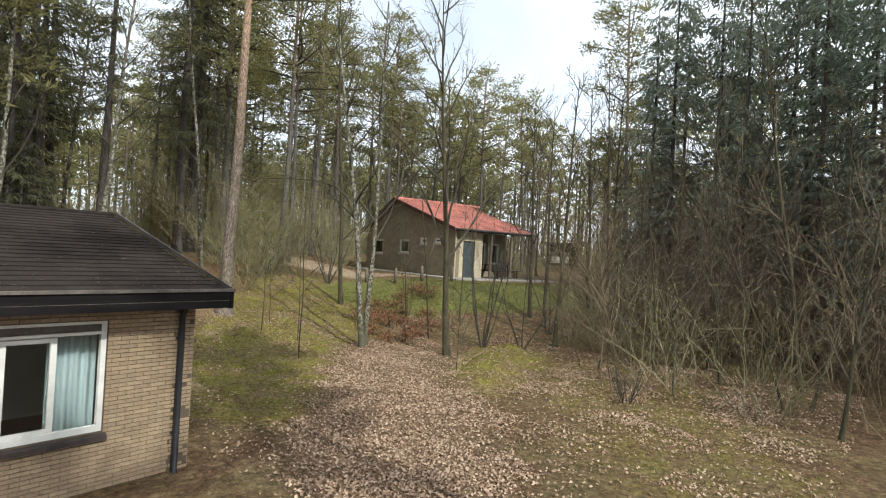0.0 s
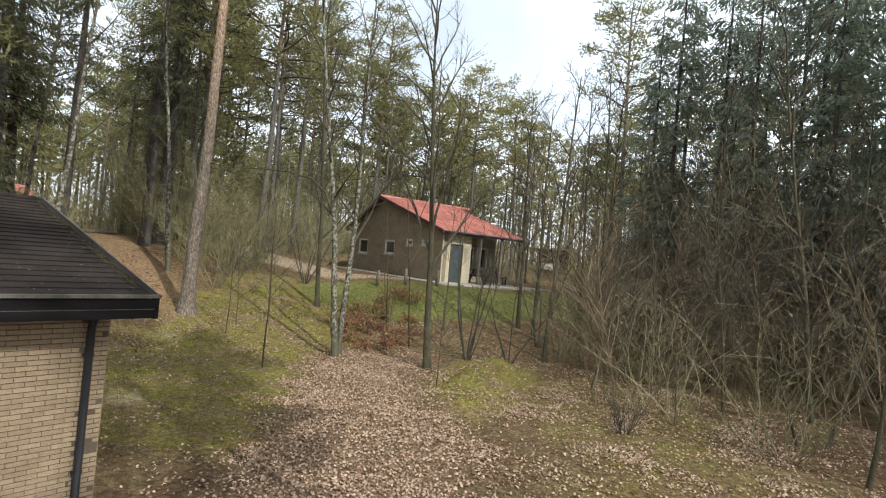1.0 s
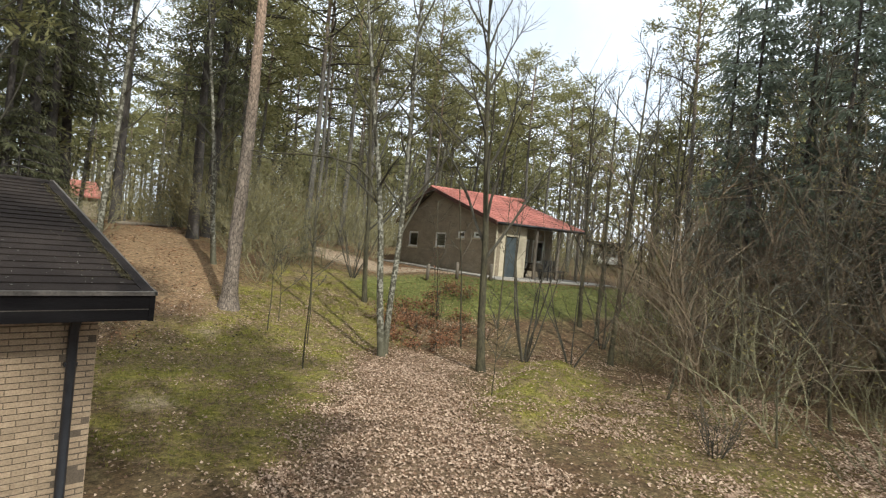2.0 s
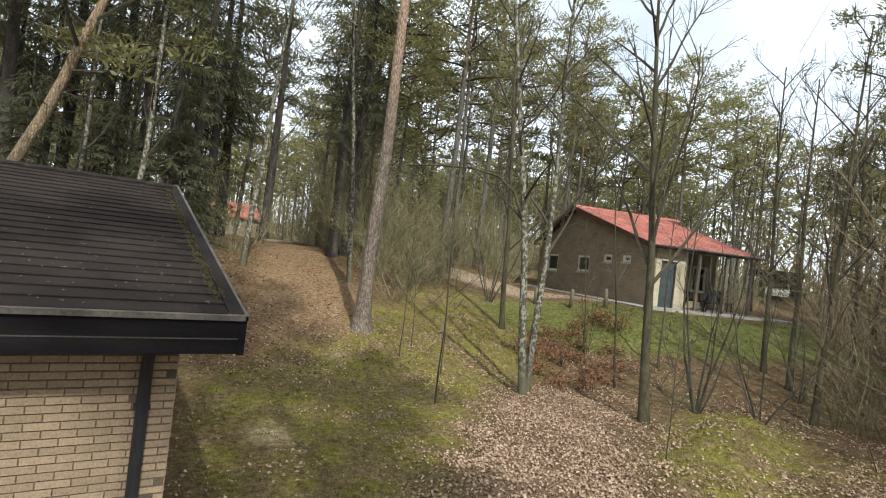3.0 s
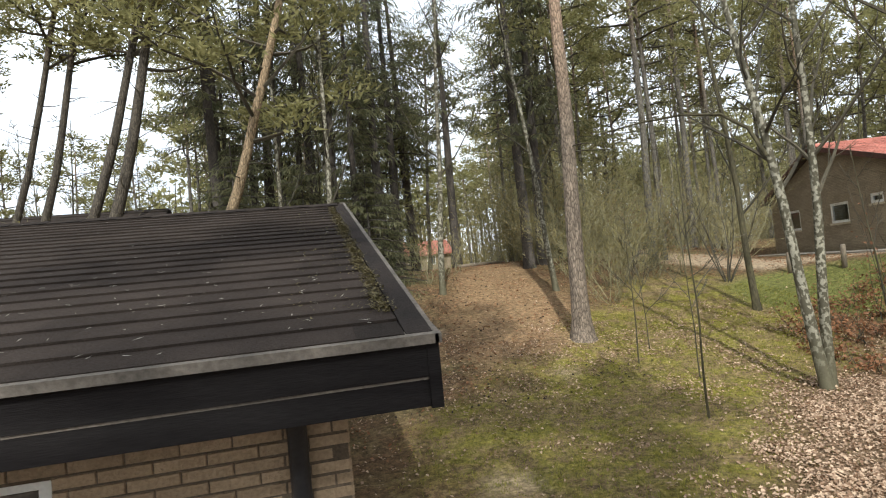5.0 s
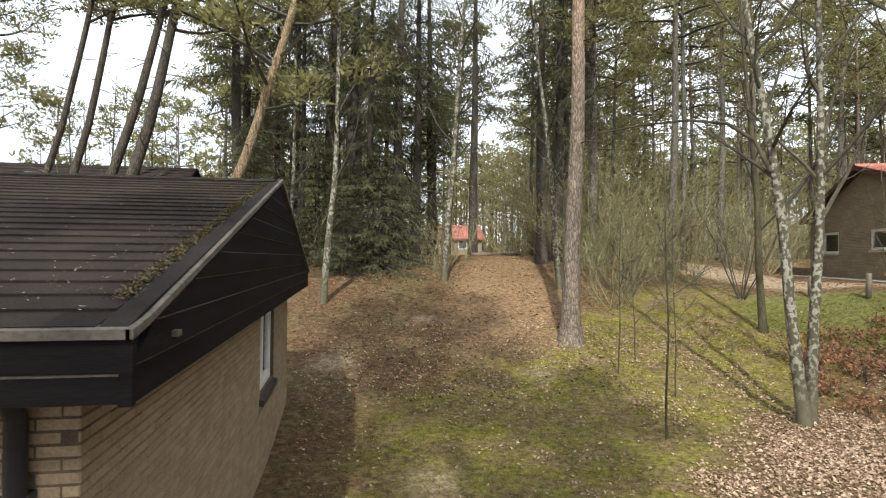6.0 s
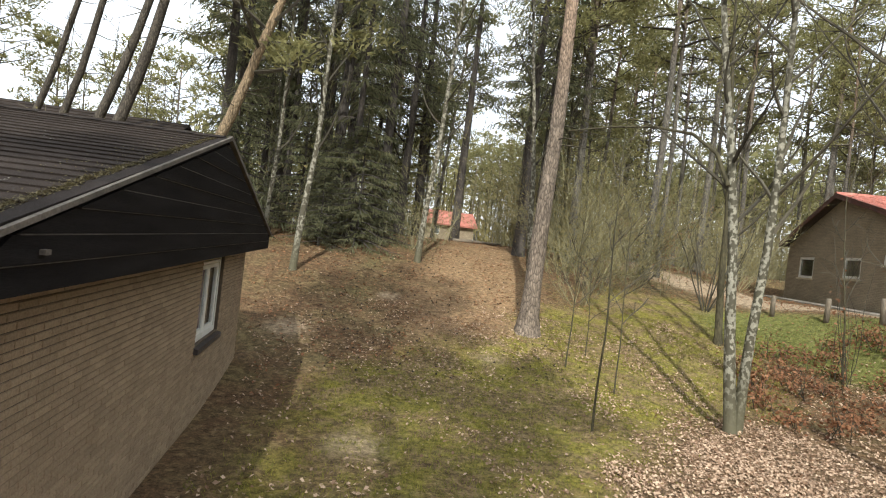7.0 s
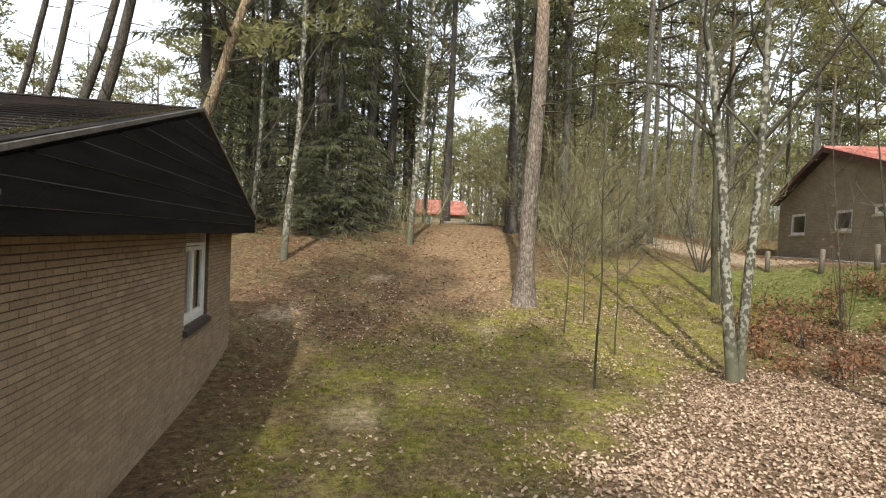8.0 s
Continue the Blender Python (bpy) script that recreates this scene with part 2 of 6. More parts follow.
M_BARKDARK = material("dark_spruce_bark", (0.085, 0.072, 0.06), (0.05, 0.043, 0.037), 4, 0.95, 0.8, 26, 0.35, stretch=(1, 1, 0.4), random_tint=0.2)
M_BIRCH = banded_bark("birch_bark", (0.29, 0.27, 0.205), (0.075, 0.066, 0.042), (4.5, 4.5, 3.6), (0.11, 0.10, 0.06), 0.9)
M_PINE = pine_bark("pine_bark", (0.255, 0.2, 0.15), (0.43, 0.29, 0.195), 5.0, 10.0)
M_PINE_GREY = pine_bark("grey_pine_bark", (0.18, 0.16, 0.13), (0.30, 0.21, 0.14), 8.0, 13.0)
M_PINE_DARK = pine_bark("dark_pine_bark", (0.11, 0.092, 0.07), (0.2, 0.14, 0.09), 8.0, 13.0)
M_PINE_ORANGE = pine_bark("orange_pine_bark", (0.25, 0.185, 0.11), (0.33, 0.24, 0.145), 3.0, 6.0)
M_NEEDLE = leafy("pine_needles", (0.15, 0.145, 0.058), (0.345, 0.318, 0.138), through_light=0.55)
M_SPRUCE = leafy("spruce_needles", (0.10, 0.108, 0.056), (0.27, 0.262, 0.14), through_light=0.6)
M_FIR = leafy("blue_green_needles", (0.17, 0.195, 0.14), (0.33, 0.365, 0.265), through_light=0.55)
M_BUD = leafy("olive_buds", (0.18, 0.147, 0.05), (0.32, 0.262, 0.10))
M_LITTER = leafy("fallen_leaves", (0.18, 0.10, 0.055), (0.62, 0.455, 0.315), 0.3, 0.1)
M_BROWNLEAF = leafy("dry_brown_leaves", (0.15, 0.064, 0.03), (0.35, 0.172, 0.085), 0.3, 0.3)
M_GRASS = leafy("grass_blades", (0.14, 0.142, 0.024), (0.34, 0.305, 0.055), 0.3, 0.3)
M_LAWN = leafy("lawn_blades", (0.10, 0.115, 0.028), (0.20, 0.205, 0.06), 0.3, 0.3)
M_CONE = material("pine_cones", (0.055, 0.04, 0.03), (0.035, 0.027, 0.02), 8, 0.9, 0.3, 60, 0.3)
M_MOSSROOF = leafy("roof_moss", (0.085, 0.07, 0.03), (0.19, 0.155, 0.07), 0.3, 0.2)
M_SPECK = leafy("pale_flakes", (0.18, 0.155, 0.12), (0.5, 0.47, 0.41), 0.3, 0.1)


# ---- mesh helpers ----
class Shape:
    """Collects tubes, slabs and leaves into one mesh."""

    def __init__(self):
        self.v, self.f, self.m = [], [], []

    def quad(self, a, b, c, d, mi=0):
        k = len(self.v)
        self.v += [tuple(a), tuple(b), tuple(c), tuple(d)]
        self.f.append((k, k + 1, k + 2, k + 3))
        self.m.append(mi)

    def tri(self, a, b, c, mi=0):
        k = len(self.v)
        self.v += [tuple(a), tuple(b), tuple(c)]
        self.f.append((k, k + 1, k + 2))
        self.m.append(mi)

    def poly(self, pts, mi=0):
        k = len(self.v)
        self.v += [tuple(p) for p in pts]
        self.f.append(tuple(range(k, k + len(pts))))
        self.m.append(mi)

    def box(self, x0, y0, z0, x1, y1, z1, mi=0):
        k = len(self.v)
        self.v += [(x0, y0, z0), (x1, y0, z0), (x1, y1, z0), (x0, y1, z0), (x0, y0, z1), (x1, y0, z1), (x1, y1, z1), (x0, y1, z1)]
        for q in ((0, 3, 2, 1), (4, 5, 6, 7), (0, 1, 5, 4), (1, 2, 6, 5), (2, 3, 7, 6), (3, 0, 4, 7)):
            self.f.append(tuple(k + i for i in q))
            self.m.append(mi)

    def prism(self, pts, offset, mi=0):
        """A flat polygon pushed along an offset."""
        n, k, o = len(pts), len(self.v), Vector(offset)
        self.v += [tuple(p) for p in pts] + [tuple(Vector(p) + o) for p in pts]
        self.f.append(tuple(range(k + n - 1, k - 1, -1)))
        self.f.append(tuple(range(k + n, k + 2 * n)))
        for i in range(n):
            j = (i + 1) % n
            self.f.append((k + i, k + j, k + n + j, k + n + i))
        self.m += [mi] * (n + 2)

    def strip(self, p, q, w0, w1, rng, mi=0):
        d = (q - p).normalized()
        u = d.cross(Vector((rng.uniform(-1, 1), rng.uniform(-1, 1), rng.uniform(-1, 1)))).normalized()
        self.quad(p - u * w0, p + u * w0, q + u * w1, q - u * w1, mi)

    def tube(self, pts, radii, sides=6, mi=0, lumpy=0.0, cap=False):
        k0 = len(self.v)
        pts = [Vector(p) for p in pts]
        ref = Vector((0.31, 0.95, 0.05)) if abs((pts[-1] - pts[0]).normalized().z) > 0.7 else Vector((0, 0, 1))
        for i, p in enumerate(pts):
            d = (pts[min(i + 1, len(pts) - 1)] - pts[max(i - 1, 0)]).normalized()
            u = d.cross(ref).normalized()
            w = d.cross(u)
            for s in range(sides):
                a = 2 * math.pi * s / sides
                r = radii[i] * (1 + (lumpy * (noise.noise((p.x * 3 + s * 1.7, p.y * 3, p.z * 1.5)) if lumpy else 0)))
                self.v.append(tuple(p + (u * math.cos(a) + w * math.sin(a)) * r))
        for i in range(len(pts) - 1):
            for s in range(sides):
                q = (s + 1) % sides
                a, b = k0 + i * sides, k0 + (i + 1) * sides
                self.f.append((a + s, a + q, b + q, b + s))
                self.m.append(mi)
        if cap:
            self.f.append(tuple(k0 + (len(pts) - 1) * sides + s for s in range(sides)))
            self.f.append(tuple(k0 + s for s in reversed(range(sides))))
            self.m += [mi, mi]

    def mesh(self, name, mats, smooth=False):
        me = bpy.data.meshes.new(name)
        me.from_pydata(self.v, [], self.f)
        for m in mats if isinstance(mats, (list, tuple)) else [mats]:
            me.materials.append(m)
        if len(me.materials) > 1:
            me.polygons.foreach_set("material_index", self.m)
        if smooth:
            me.polygons.foreach_set("use_smooth", [True] * len(me.polygons))
        me.update()
        return me


def part(name, shape, mats, parent=None, label="", smooth=False, at=None):
    """One mesh object from a shape, under a thing or a part."""
    ob = new(name, shape if isinstance(shape, bpy.types.Mesh) else shape.mesh(name, mats, smooth))
    if parent is not None:
        ob.parent = parent
    if at is not None:
        ob.matrix_basis = at
    if label:
        ob["label"] = label
    return ob


def thing(name, label, category, at=(0, 0, 0), group="", kind="", turn=0.0, lean=(0, 0)):
    ob = new(name)
    ob.empty_display_size = 0.3
    ob.matrix_basis = pose(*at, lean[0], lean[1], turn)
    return tagged(ob, label, category, group, kind)


def box_part(name, dims, mats, parent, label=""):
    s = Shape()
    s.box(*dims)
    return part(name, s, mats, parent, label)


def step(t):
    t = min(max(t, 0.0), 1.0)
    return t * t * (3 - 2 * t)


def seg_dist(x, y, pts):
    """Distance in plan to a line of points."""
    best = 1e9
    for (ax, ay), (bx, by) in zip(pts[:-1], pts[1:]):
        dx, dy = bx - ax, by - ay
        t = min(max(((x - ax) * dx + (y - ay) * dy) / (dx * dx + dy * dy), 0), 1)
        best = min(best, math.hypot(x - ax - t * dx, y - ay - t * dy))
    return best


# ---- the ground ----
LITTER = [(2.0, -1.4), (3.5, -0.15), (5.6, 2.2), (8.0, 4.7)]
HILLPATH = [(4.6, 9.9), (5.1, 12.0), (6.0, 16.3), (6.6, 20), (8.8, 30)]
ROAD = [(17.4, 13.4), (15.4, 14.6), (14.2, 16.6), (13.0, 19.0), (14.5, 23), (24, 30)]
LAWN = [(13.6, 11.6), (14.6, 9.2), (17.0, 6.4), (21, 5)]
MOSS = [(4.0, 5.8), (6.0, 8.2), (9.3, 10.6), (11.2, 12.4)]
MOSS2 = [(4.5, -5.5), (7.5, -3.2), (10.5, -1.0)]
HUMMOCK = [(7.0, 0.9), (9.0, 1.6), (11.2, 2.6)]
COTTAGE = pose(18.99, 10.91, 2.04, 0, 0, -18.08)  # corner of the cottage; its x runs along the terrace, its y along the gable
COTTAGE_BACK = COTTAGE.inverted()


def from_cottage(x, y, margin_x=(0.0, 0.0), margin_y=(0.0, 0.0)):
    """Distance in plan from the cottage's plot, 0 within."""
    p = COTTAGE_BACK @ Vector((x, y, 0))
    return max(margin_x[0] - p.x, p.x - margin_x[1], margin_y[0] - p.y, p.y - margin_y[1], 0)


def base_height(x, y):
    h = 0.1 + 2.8 * step((y - 4.5) / 17.5)
    w = step((x - 11) / 7) * step(y / 8)
    h = h * (1 - w) + max(2.0, h) * w
    terrace = step(1 - from_cottage(x, y, (-2.2, 6.5), (-2.6, 12.5)) / 2.6)
    h = h * (1 - terrace) + 2.02 * terrace
    far = max(0.0, math.hypot(x - 5, y - 10) - 45)
    return h + 0.9 * step(far / 60)


def flat_zone(x, y):
    """1 on built ground (houses, terrace), 0 on the wild ground."""
    a = step(1 - max(max(-12.5 - x, x + 0.3), max(0.38 - y, y - 7.8), 0) / 0.5)
    b = step(1 - from_cottage(x, y, (-1.4, 7.0), (-2.2, 11.8)) / 0.6)
    return max(a, b)


def height(x, y):
    h = base_height(x, y)
    near = 1 - step((math.hypot(x - 6, y - 8) - 35) / 30)
    bumps = 0.055 * noise.noise((x * 0.55, y * 0.55, 0.3)) + 0.028 * noise.noise((x * 1.7, y * 1.7, 4.1)) + 0.012 * noise.noise((x * 4.5, y * 4.5, 2))
    hum = 0.36 * step(1.35 - seg_dist(x, y, HUMMOCK) / 0.75) * (0.75 + 0.5 * noise.noise((x * 1.3, y * 1.3, 9)))
    return h + near * (1 - flat_zone(x, y)) * (bumps + hum)


def zones(x, y):
    """Shares of litter, green, path sand and lawn at a place."""
    n1 = noise.noise((x * 0.35, y * 0.35, 7.7)) * 0.9 + noise.noise((x * 1.1, y * 1.1, 1.2)) * 0.5
    litter = step(1.1 - (seg_dist(x, y, LITTER) - 0.85 + n1 * 0.7) / 1.1)
    green = max(step(1.1 - (seg_dist(x, y, MOSS) - 1.7 + n1 * 1.2) / 1.6), step(1.1 - (seg_dist(x, y, HUMMOCK) - 0.8 + n1 * 0.5) / 0.7))
    green = max(green, 0.4 * step(1.1 - (seg_dist(x, y, MOSS2) - 1.2 + n1 * 1.3) / 1.2), 0.75 * step(1.1 - (seg_dist(x, y, [(2.6, 3.2), (3.4, 5.4)]) - 1.0 + n1 * 1.1) / 1.1))
    path = step(1.1 - (seg_dist(x, y, HILLPATH) - 0.8 + n1 * 0.7) / 1.3)
    road = step(1.1 - (seg_dist(x, y, ROAD) - 0.9 + n1 * 0.35) / 0.5)
    for sx, sy, sr in ((1.75, 4.6, 0.45), (4.5, 8.7, 0.4), (2.6, 12.2, 0.3), (0.4, 9.4, 0.6)):
        road = max(road, 0.8 * step(1.2 - (math.hypot(x - sx, y - sy) + n1 * 0.2) / sr))
    lawn = step(1.1 - (seg_dist(x, y, LAWN) - 1.5 + n1 * 0.4) / 0.8)
    return litter, green * (1 - litter * 0.6), path, lawn, road


def ground_mesh():
    fine_x = np.arange(-16, 34.01, 0.25)
    fine_y = np.arange(-14, 36.01, 0.25)
    grow = np.cumsum(0.5 * 1.28 ** np.arange(30))
    grow = grow[grow < 2500]
    xs = np.concatenate([-16 - grow[::-1], fine_x, 34 + grow])
    ys = np.concatenate([-14 - grow[::-1], fine_y, 36 + grow])
    nx, ny = len(xs), len(ys)
    verts = [(x, y, height(x, y)) for y in ys for x in xs]
    faces = [(j * nx + i, j * nx + i + 1, (j + 1) * nx + i + 1, (j + 1) * nx + i) for j in range(ny - 1) for i in range(nx - 1)]
    me = bpy.data.meshes.new("ground")
    me.from_pydata(verts, [], faces)
    shares = np.array([zones(x, y) for x, y, _ in verts], dtype=np.float32)
    for k, name in enumerate(("litter", "green", "needles", "lawn", "road")):
        me.attributes.new(name, "FLOAT", "POINT").data.foreach_set("value", np.ascontiguousarray(shares[:, k]))
    me.polygons.foreach_set("use_smooth", [True] * len(me.polygons))
    return me


def ground_material():
    m = bpy.data.materials.new("forest_floor")
    m.use_nodes = True
    n, l = m.node_tree.nodes, m.node_tree.links
    b = n["Principled BSDF"]
    co = n.new("ShaderNodeTexCoord")

    def tex(scale, detail=5, rough=0.6):
        t = n.new("ShaderNodeTexNoise")
        t.inputs["Scale"].default_value, t.inputs["Detail"].default_value, t.inputs["Roughness"].default_value = scale, detail, rough
        l.new(co.outputs["Object"], t.inputs["Vector"])
        return t.outputs["Fac"]

    def ramp(src, c1, c2, a=0.35, z=0.65):
        r = n.new("ShaderNodeValToRGB")
        r.color_ramp.elements[0].position, r.color_ramp.elements[1].position = a, z
        r.color_ramp.elements[0].color, r.color_ramp.elements[1].color = (*c1, 1), (*c2, 1)
        l.new(src, r.inputs["Fac"])
        return r.outputs["Color"]

    def mix(fac, a, c):
        x = n.new("ShaderNodeMix")
        x.data_type = "RGBA"
        l.new(fac, x.inputs["Factor"])
        l.new(a, x.inputs["A"])
        l.new(c, x.inputs["B"])
        return x.outputs["Result"]

    big, mid, fine = tex(0.7), tex(5.0), tex(30.0, 8, 0.8)

    def share(name):
        a = n.new("ShaderNodeAttribute")
        a.attribute_name = name
        return a.outputs["Fac"]

    def broken(src, amount=0.9):
        """A zone's edge, frayed by the middle grain."""
        a = n.new("ShaderNodeMath")
        a.operation = "MULTIPLY_ADD"
        a.inputs[1].default_value = amount
        a.inputs[2].default_value = -amount * 0.5
        l.new(mid, a.inputs[0])
        s = n.new("ShaderNodeMath")
        s.operation, s.use_clamp = "ADD", True
        l.new(src, s.inputs[0])
        l.new(a.outputs[0], s.inputs[1])
        return s.outputs[0]

    # bare soil, coloured darker than the path to carry the slope's shade
    shaded_soil = mix(mid, ramp(fine, (0.058, 0.035, 0.019), (0.175, 0.106, 0.056)), ramp(fine, (0.08, 0.05, 0.026), (0.215, 0.132, 0.068)))
    shaded_soil = mix(ramp(big, (0, 0, 0), (0.55, 0.55, 0.55), 0.45, 0.7), shaded_soil, ramp(fine, (0.085, 0.085, 0.03), (0.19, 0.17, 0.075)))
    litter = ramp(fine, (0.095, 0.058, 0.032), (0.32, 0.22, 0.135), 0.3, 0.7)
    green = mix(big, ramp(fine, (0.095, 0.09, 0.012), (0.37, 0.32, 0.045), 0.3, 0.72), ramp(fine, (0.095, 0.085, 0.025), (0.30, 0.25, 0.08), 0.3, 0.72))
    green = mix(ramp(tex(1.9, 4), (0, 0, 0), (0.88, 0.88, 0.88), 0.41, 0.57), green, ramp(fine, (0.095, 0.064, 0.033), (0.31, 0.215, 0.115)))
    path = ramp(fine, (0.155, 0.094, 0.048), (0.36, 0.235, 0.128), 0.3, 0.7)
    lawn = ramp(fine, (0.095, 0.105, 0.025), (0.19, 0.185, 0.055), 0.3, 0.7)
    sand = ramp(fine, (0.27, 0.198, 0.125), (0.44, 0.338, 0.225), 0.3, 0.7)
    c = mix(broken(share("needles")), shaded_soil, path)
    c = mix(broken(share("green")), c, green)
    c = mix(broken(share("litter")), c, litter)
    c = mix(broken(share("lawn"), 0.5), c, lawn)
    c = mix(broken(share("road"), 0.6), c, sand)
    blot = n.new("ShaderNodeMix")
    blot.data_type, blot.blend_type = "RGBA", "MULTIPLY"
    blot.inputs["Factor"].default_value = 1.0
    l.new(c, blot.inputs["A"])
    l.new(ramp(tex(9.0, 6, 0.75), (0.46, 0.46, 0.46), (1.42, 1.42, 1.42), 0.37, 0.63), blot.inputs["B"])
    l.new(blot.outputs["Result"], b.inputs["Base Color"])
    bp = n.new("ShaderNodeBump")
    bp.inputs["Strength"].default_value, bp.inputs["Distance"].default_value = 0.9, 0.03
    l.new(fine, bp.inputs["Height"])
    l.new(bp.outputs["Normal"], b.inputs["Normal"])
    b.inputs["Roughness"].default_value = 0.97
    b.inputs["Specular IOR Level"].default_value = 0.15
    return m


ground = new("ground", ground_mesh())
ground.data.materials.append(ground_material())
tagged(ground, "forest floor of moss, dry leaves, needles and sand", "ground", kind="structure")

# ---- the near bungalow ----
EAVE_T, EAVE_B, DEPTH, RIDGE_Y, RIDGE_Z, LEFT = 2.535, 2.285, 8.16, 4.07, 3.575, -12.0
WALL_X, WALL_Y, BACK_Y, WALL_TOP = -0.30, 0.38, 7.72, 2.375
SLOPE = (RIDGE_Z - EAVE_T) / RIDGE_Y
HOUSE_TURN = 0.0
house = thing("bungalow", "yellow-brick bungalow with dark shingle roof and black fascia boards", "house", turn=HOUSE_TURN)


def wall_panel(a0, a1, z0, z1, holes, put, peak=None):
    """One wall with openings (a0, z0, a1, z1) through it; put(a, front, z) gives the place; peak: a gable's top."""
    s, at = Shape(), {}
    cuts = sorted({a0, a1, *[h[0] for h in holes], *[h[2] for h in holes]})
    levels = sorted({z0, z1, *[h[1] for h in holes], *[h[3] for h in holes]})

    def vert(i, j, side):
        key = (i, j, side)
        if key not in at:
            at[key] = len(s.v)
            s.v.append(put(cuts[i], side, levels[j]))
        return at[key]

    def solid(i, j):
        if not (0 <= i < len(cuts) - 1 and 0 <= j < len(levels) - 1):
            return False
        a, z = (cuts[i] + cuts[i + 1]) / 2, (levels[j] + levels[j + 1]) / 2
        return not any(h[0] < a < h[2] and h[1] < z < h[3] for h in holes)

    for i in range(len(cuts) - 1):
        for j in range(len(levels) - 1):
            if not solid(i, j):
                continue
            c = [(i, j), (i + 1, j), (i + 1, j + 1), (i, j + 1)]
            s.f += [tuple(vert(*p, 0) for p in c), tuple(vert(*p, 1) for p in reversed(c))]
            for (p, q), (di, dj) in zip(zip(c, c[1:] + c[:1]), ((0, -1), (1, 0), (0, 1), (-1, 0))):
                if not solid(i + di, j + dj) and not (peak and j + dj == len(levels) - 1):
                    s.f.append((vert(*q, 0), vert(*p, 0), vert(*p, 1), vert(*q, 1)))
    if peak:
        top = len(levels) - 1
        k = len(s.v)
        s.v += [put(peak[0], 0, peak[1]), put(peak[0], 1, peak[1])]
        row = list(range(len(cuts)))
        s.f += [tuple(vert(i, top, 0) for i in row) + (k,), tuple(vert(i, top, 1) for i in reversed(row)) + (k + 1,),
                (vert(0, top, 0), k, k + 1, vert(0, top, 1)), (k, vert(row[-1], top, 0), vert(row[-1], top, 1), k + 1)]
    s.m = [0] * len(s.f)
    return s


GWIN = (4.84, 1.12, 6.06, 2.335)      # gable window: y0, z0, y1, z1
FWIN = (-3.55, 0.80, -1.37, 2.14)    # front window: x0, z0, x1, z1
FOOT = -0.15
s = wall_panel(WALL_Y, BACK_Y, FOOT, WALL_TOP, [GWIN], lambda a, d, z: (WALL_X - 0.008 - 0.272 * d, a, z))
part("gable_wall", s, M_MORTAR, house)
s = wall_panel(LEFT + 0.3, WALL_X - 0.01, FOOT, WALL_TOP, [FWIN], lambda a, d, z: (a, WALL_Y + 0.008 + 0.272 * d, z))
part("front_wall", s, M_MORTAR, house)
box_part("back_wall", (LEFT + 0.3, BACK_Y - 0.28, FOOT, WALL_X - 0.28, BACK_Y, WALL_TOP), M_BRICK_F, house)
box_part("end_wall", (LEFT + 0.3, WALL_Y + 0.28, FOOT, LEFT + 0.58, BACK_Y - 0.28, WALL_TOP), M_BRICK_F, house)
box_part("inner_floor", (LEFT + 0.6, WALL_Y + 0.28, 0.1, WALL_X - 0.28, BACK_Y - 0.28, 0.16), M_DARKWOOD, house)
box_part("inner_ceiling", (LEFT + 0.6, WALL_Y + 0.28, 2.30, WALL_X - 0.285, BACK_Y - 0.28, 2.345), M_PLASTER, house)
box_part("partition", (-5.2, WALL_Y + 0.28, 0.16, -5.1, BACK_Y - 0.28, 2.30), M_PLASTER, house)
box_part("partition", (-5.1, 3.9, 0.16, WALL_X - 0.29, 4.0, 2.30), M_PLASTER, house)


def roof_z(y):
    return EAVE_T + SLOPE * y if y < RIDGE_Y else RIDGE_Z - (RIDGE_Z - EAVE_T) * (y - RIDGE_Y) / (DEPTH - RIDGE_Y)


# roof deck: two slabs
s = Shape()
s.prism([(LEFT, 0.02, EAVE_T - 0.012), (LEFT, RIDGE_Y, RIDGE_Z - 0.012), (LEFT, RIDGE_Y, RIDGE_Z - 0.10), (LEFT, 0.02, EAVE_T - 0.10)], (-LEFT - 0.02, 0, 0))
part("roof_deck", s, M_FELT, house)
s = Shape()
s.prism([(LEFT, RIDGE_Y, RIDGE_Z - 0.012), (LEFT, DEPTH, EAVE_T - 0.012), (LEFT, DEPTH, EAVE_T - 0.10), (LEFT, RIDGE_Y, RIDGE_Z - 0.10)], (-LEFT - 0.02, 0, 0))
part("roof_deck", s, M_FELT, house)
# flat felt strip along the verge, and the ridge cap
s = Shape()
s.prism([(-0.09, 0.0, EAVE_T), (-0.09, RIDGE_Y, RIDGE_Z), (-0.09, RIDGE_Y, RIDGE_Z + 0.014), (-0.09, 0.0, EAVE_T + 0.014)], (0.095, 0, 0))
part("verge_strip", s, M_FELT, house, "dark felt strip along the roof verge")
s = Shape()
s.prism([(0, -0.14, -0.042), (0, 0, 0), (0, 0.14, -0.042)], (-0.31, 0, 0))
cap_mesh = s.mesh("ridge_cap", M_SHINGLE)
for k in range(39):
    part("ridge_cap", cap_mesh, None, house, at=pose(-0.05 - k * 0.3, RIDGE_Y, RIDGE_Z + 0.03, 0, -0.8, 0))
# soffit
box_part("soffit", (LEFT, 0.03, EAVE_B + 0.035, -0.03, WALL_Y + 0.008, EAVE_B + 0.05), M_FASCIA, house)
box_part("soffit", (WALL_X - 0.01, WALL_Y + 0.01, EAVE_B + 0.03, -0.03, DEPTH - 0.4, EAVE_B + 0.045), M_FASCIA, house)
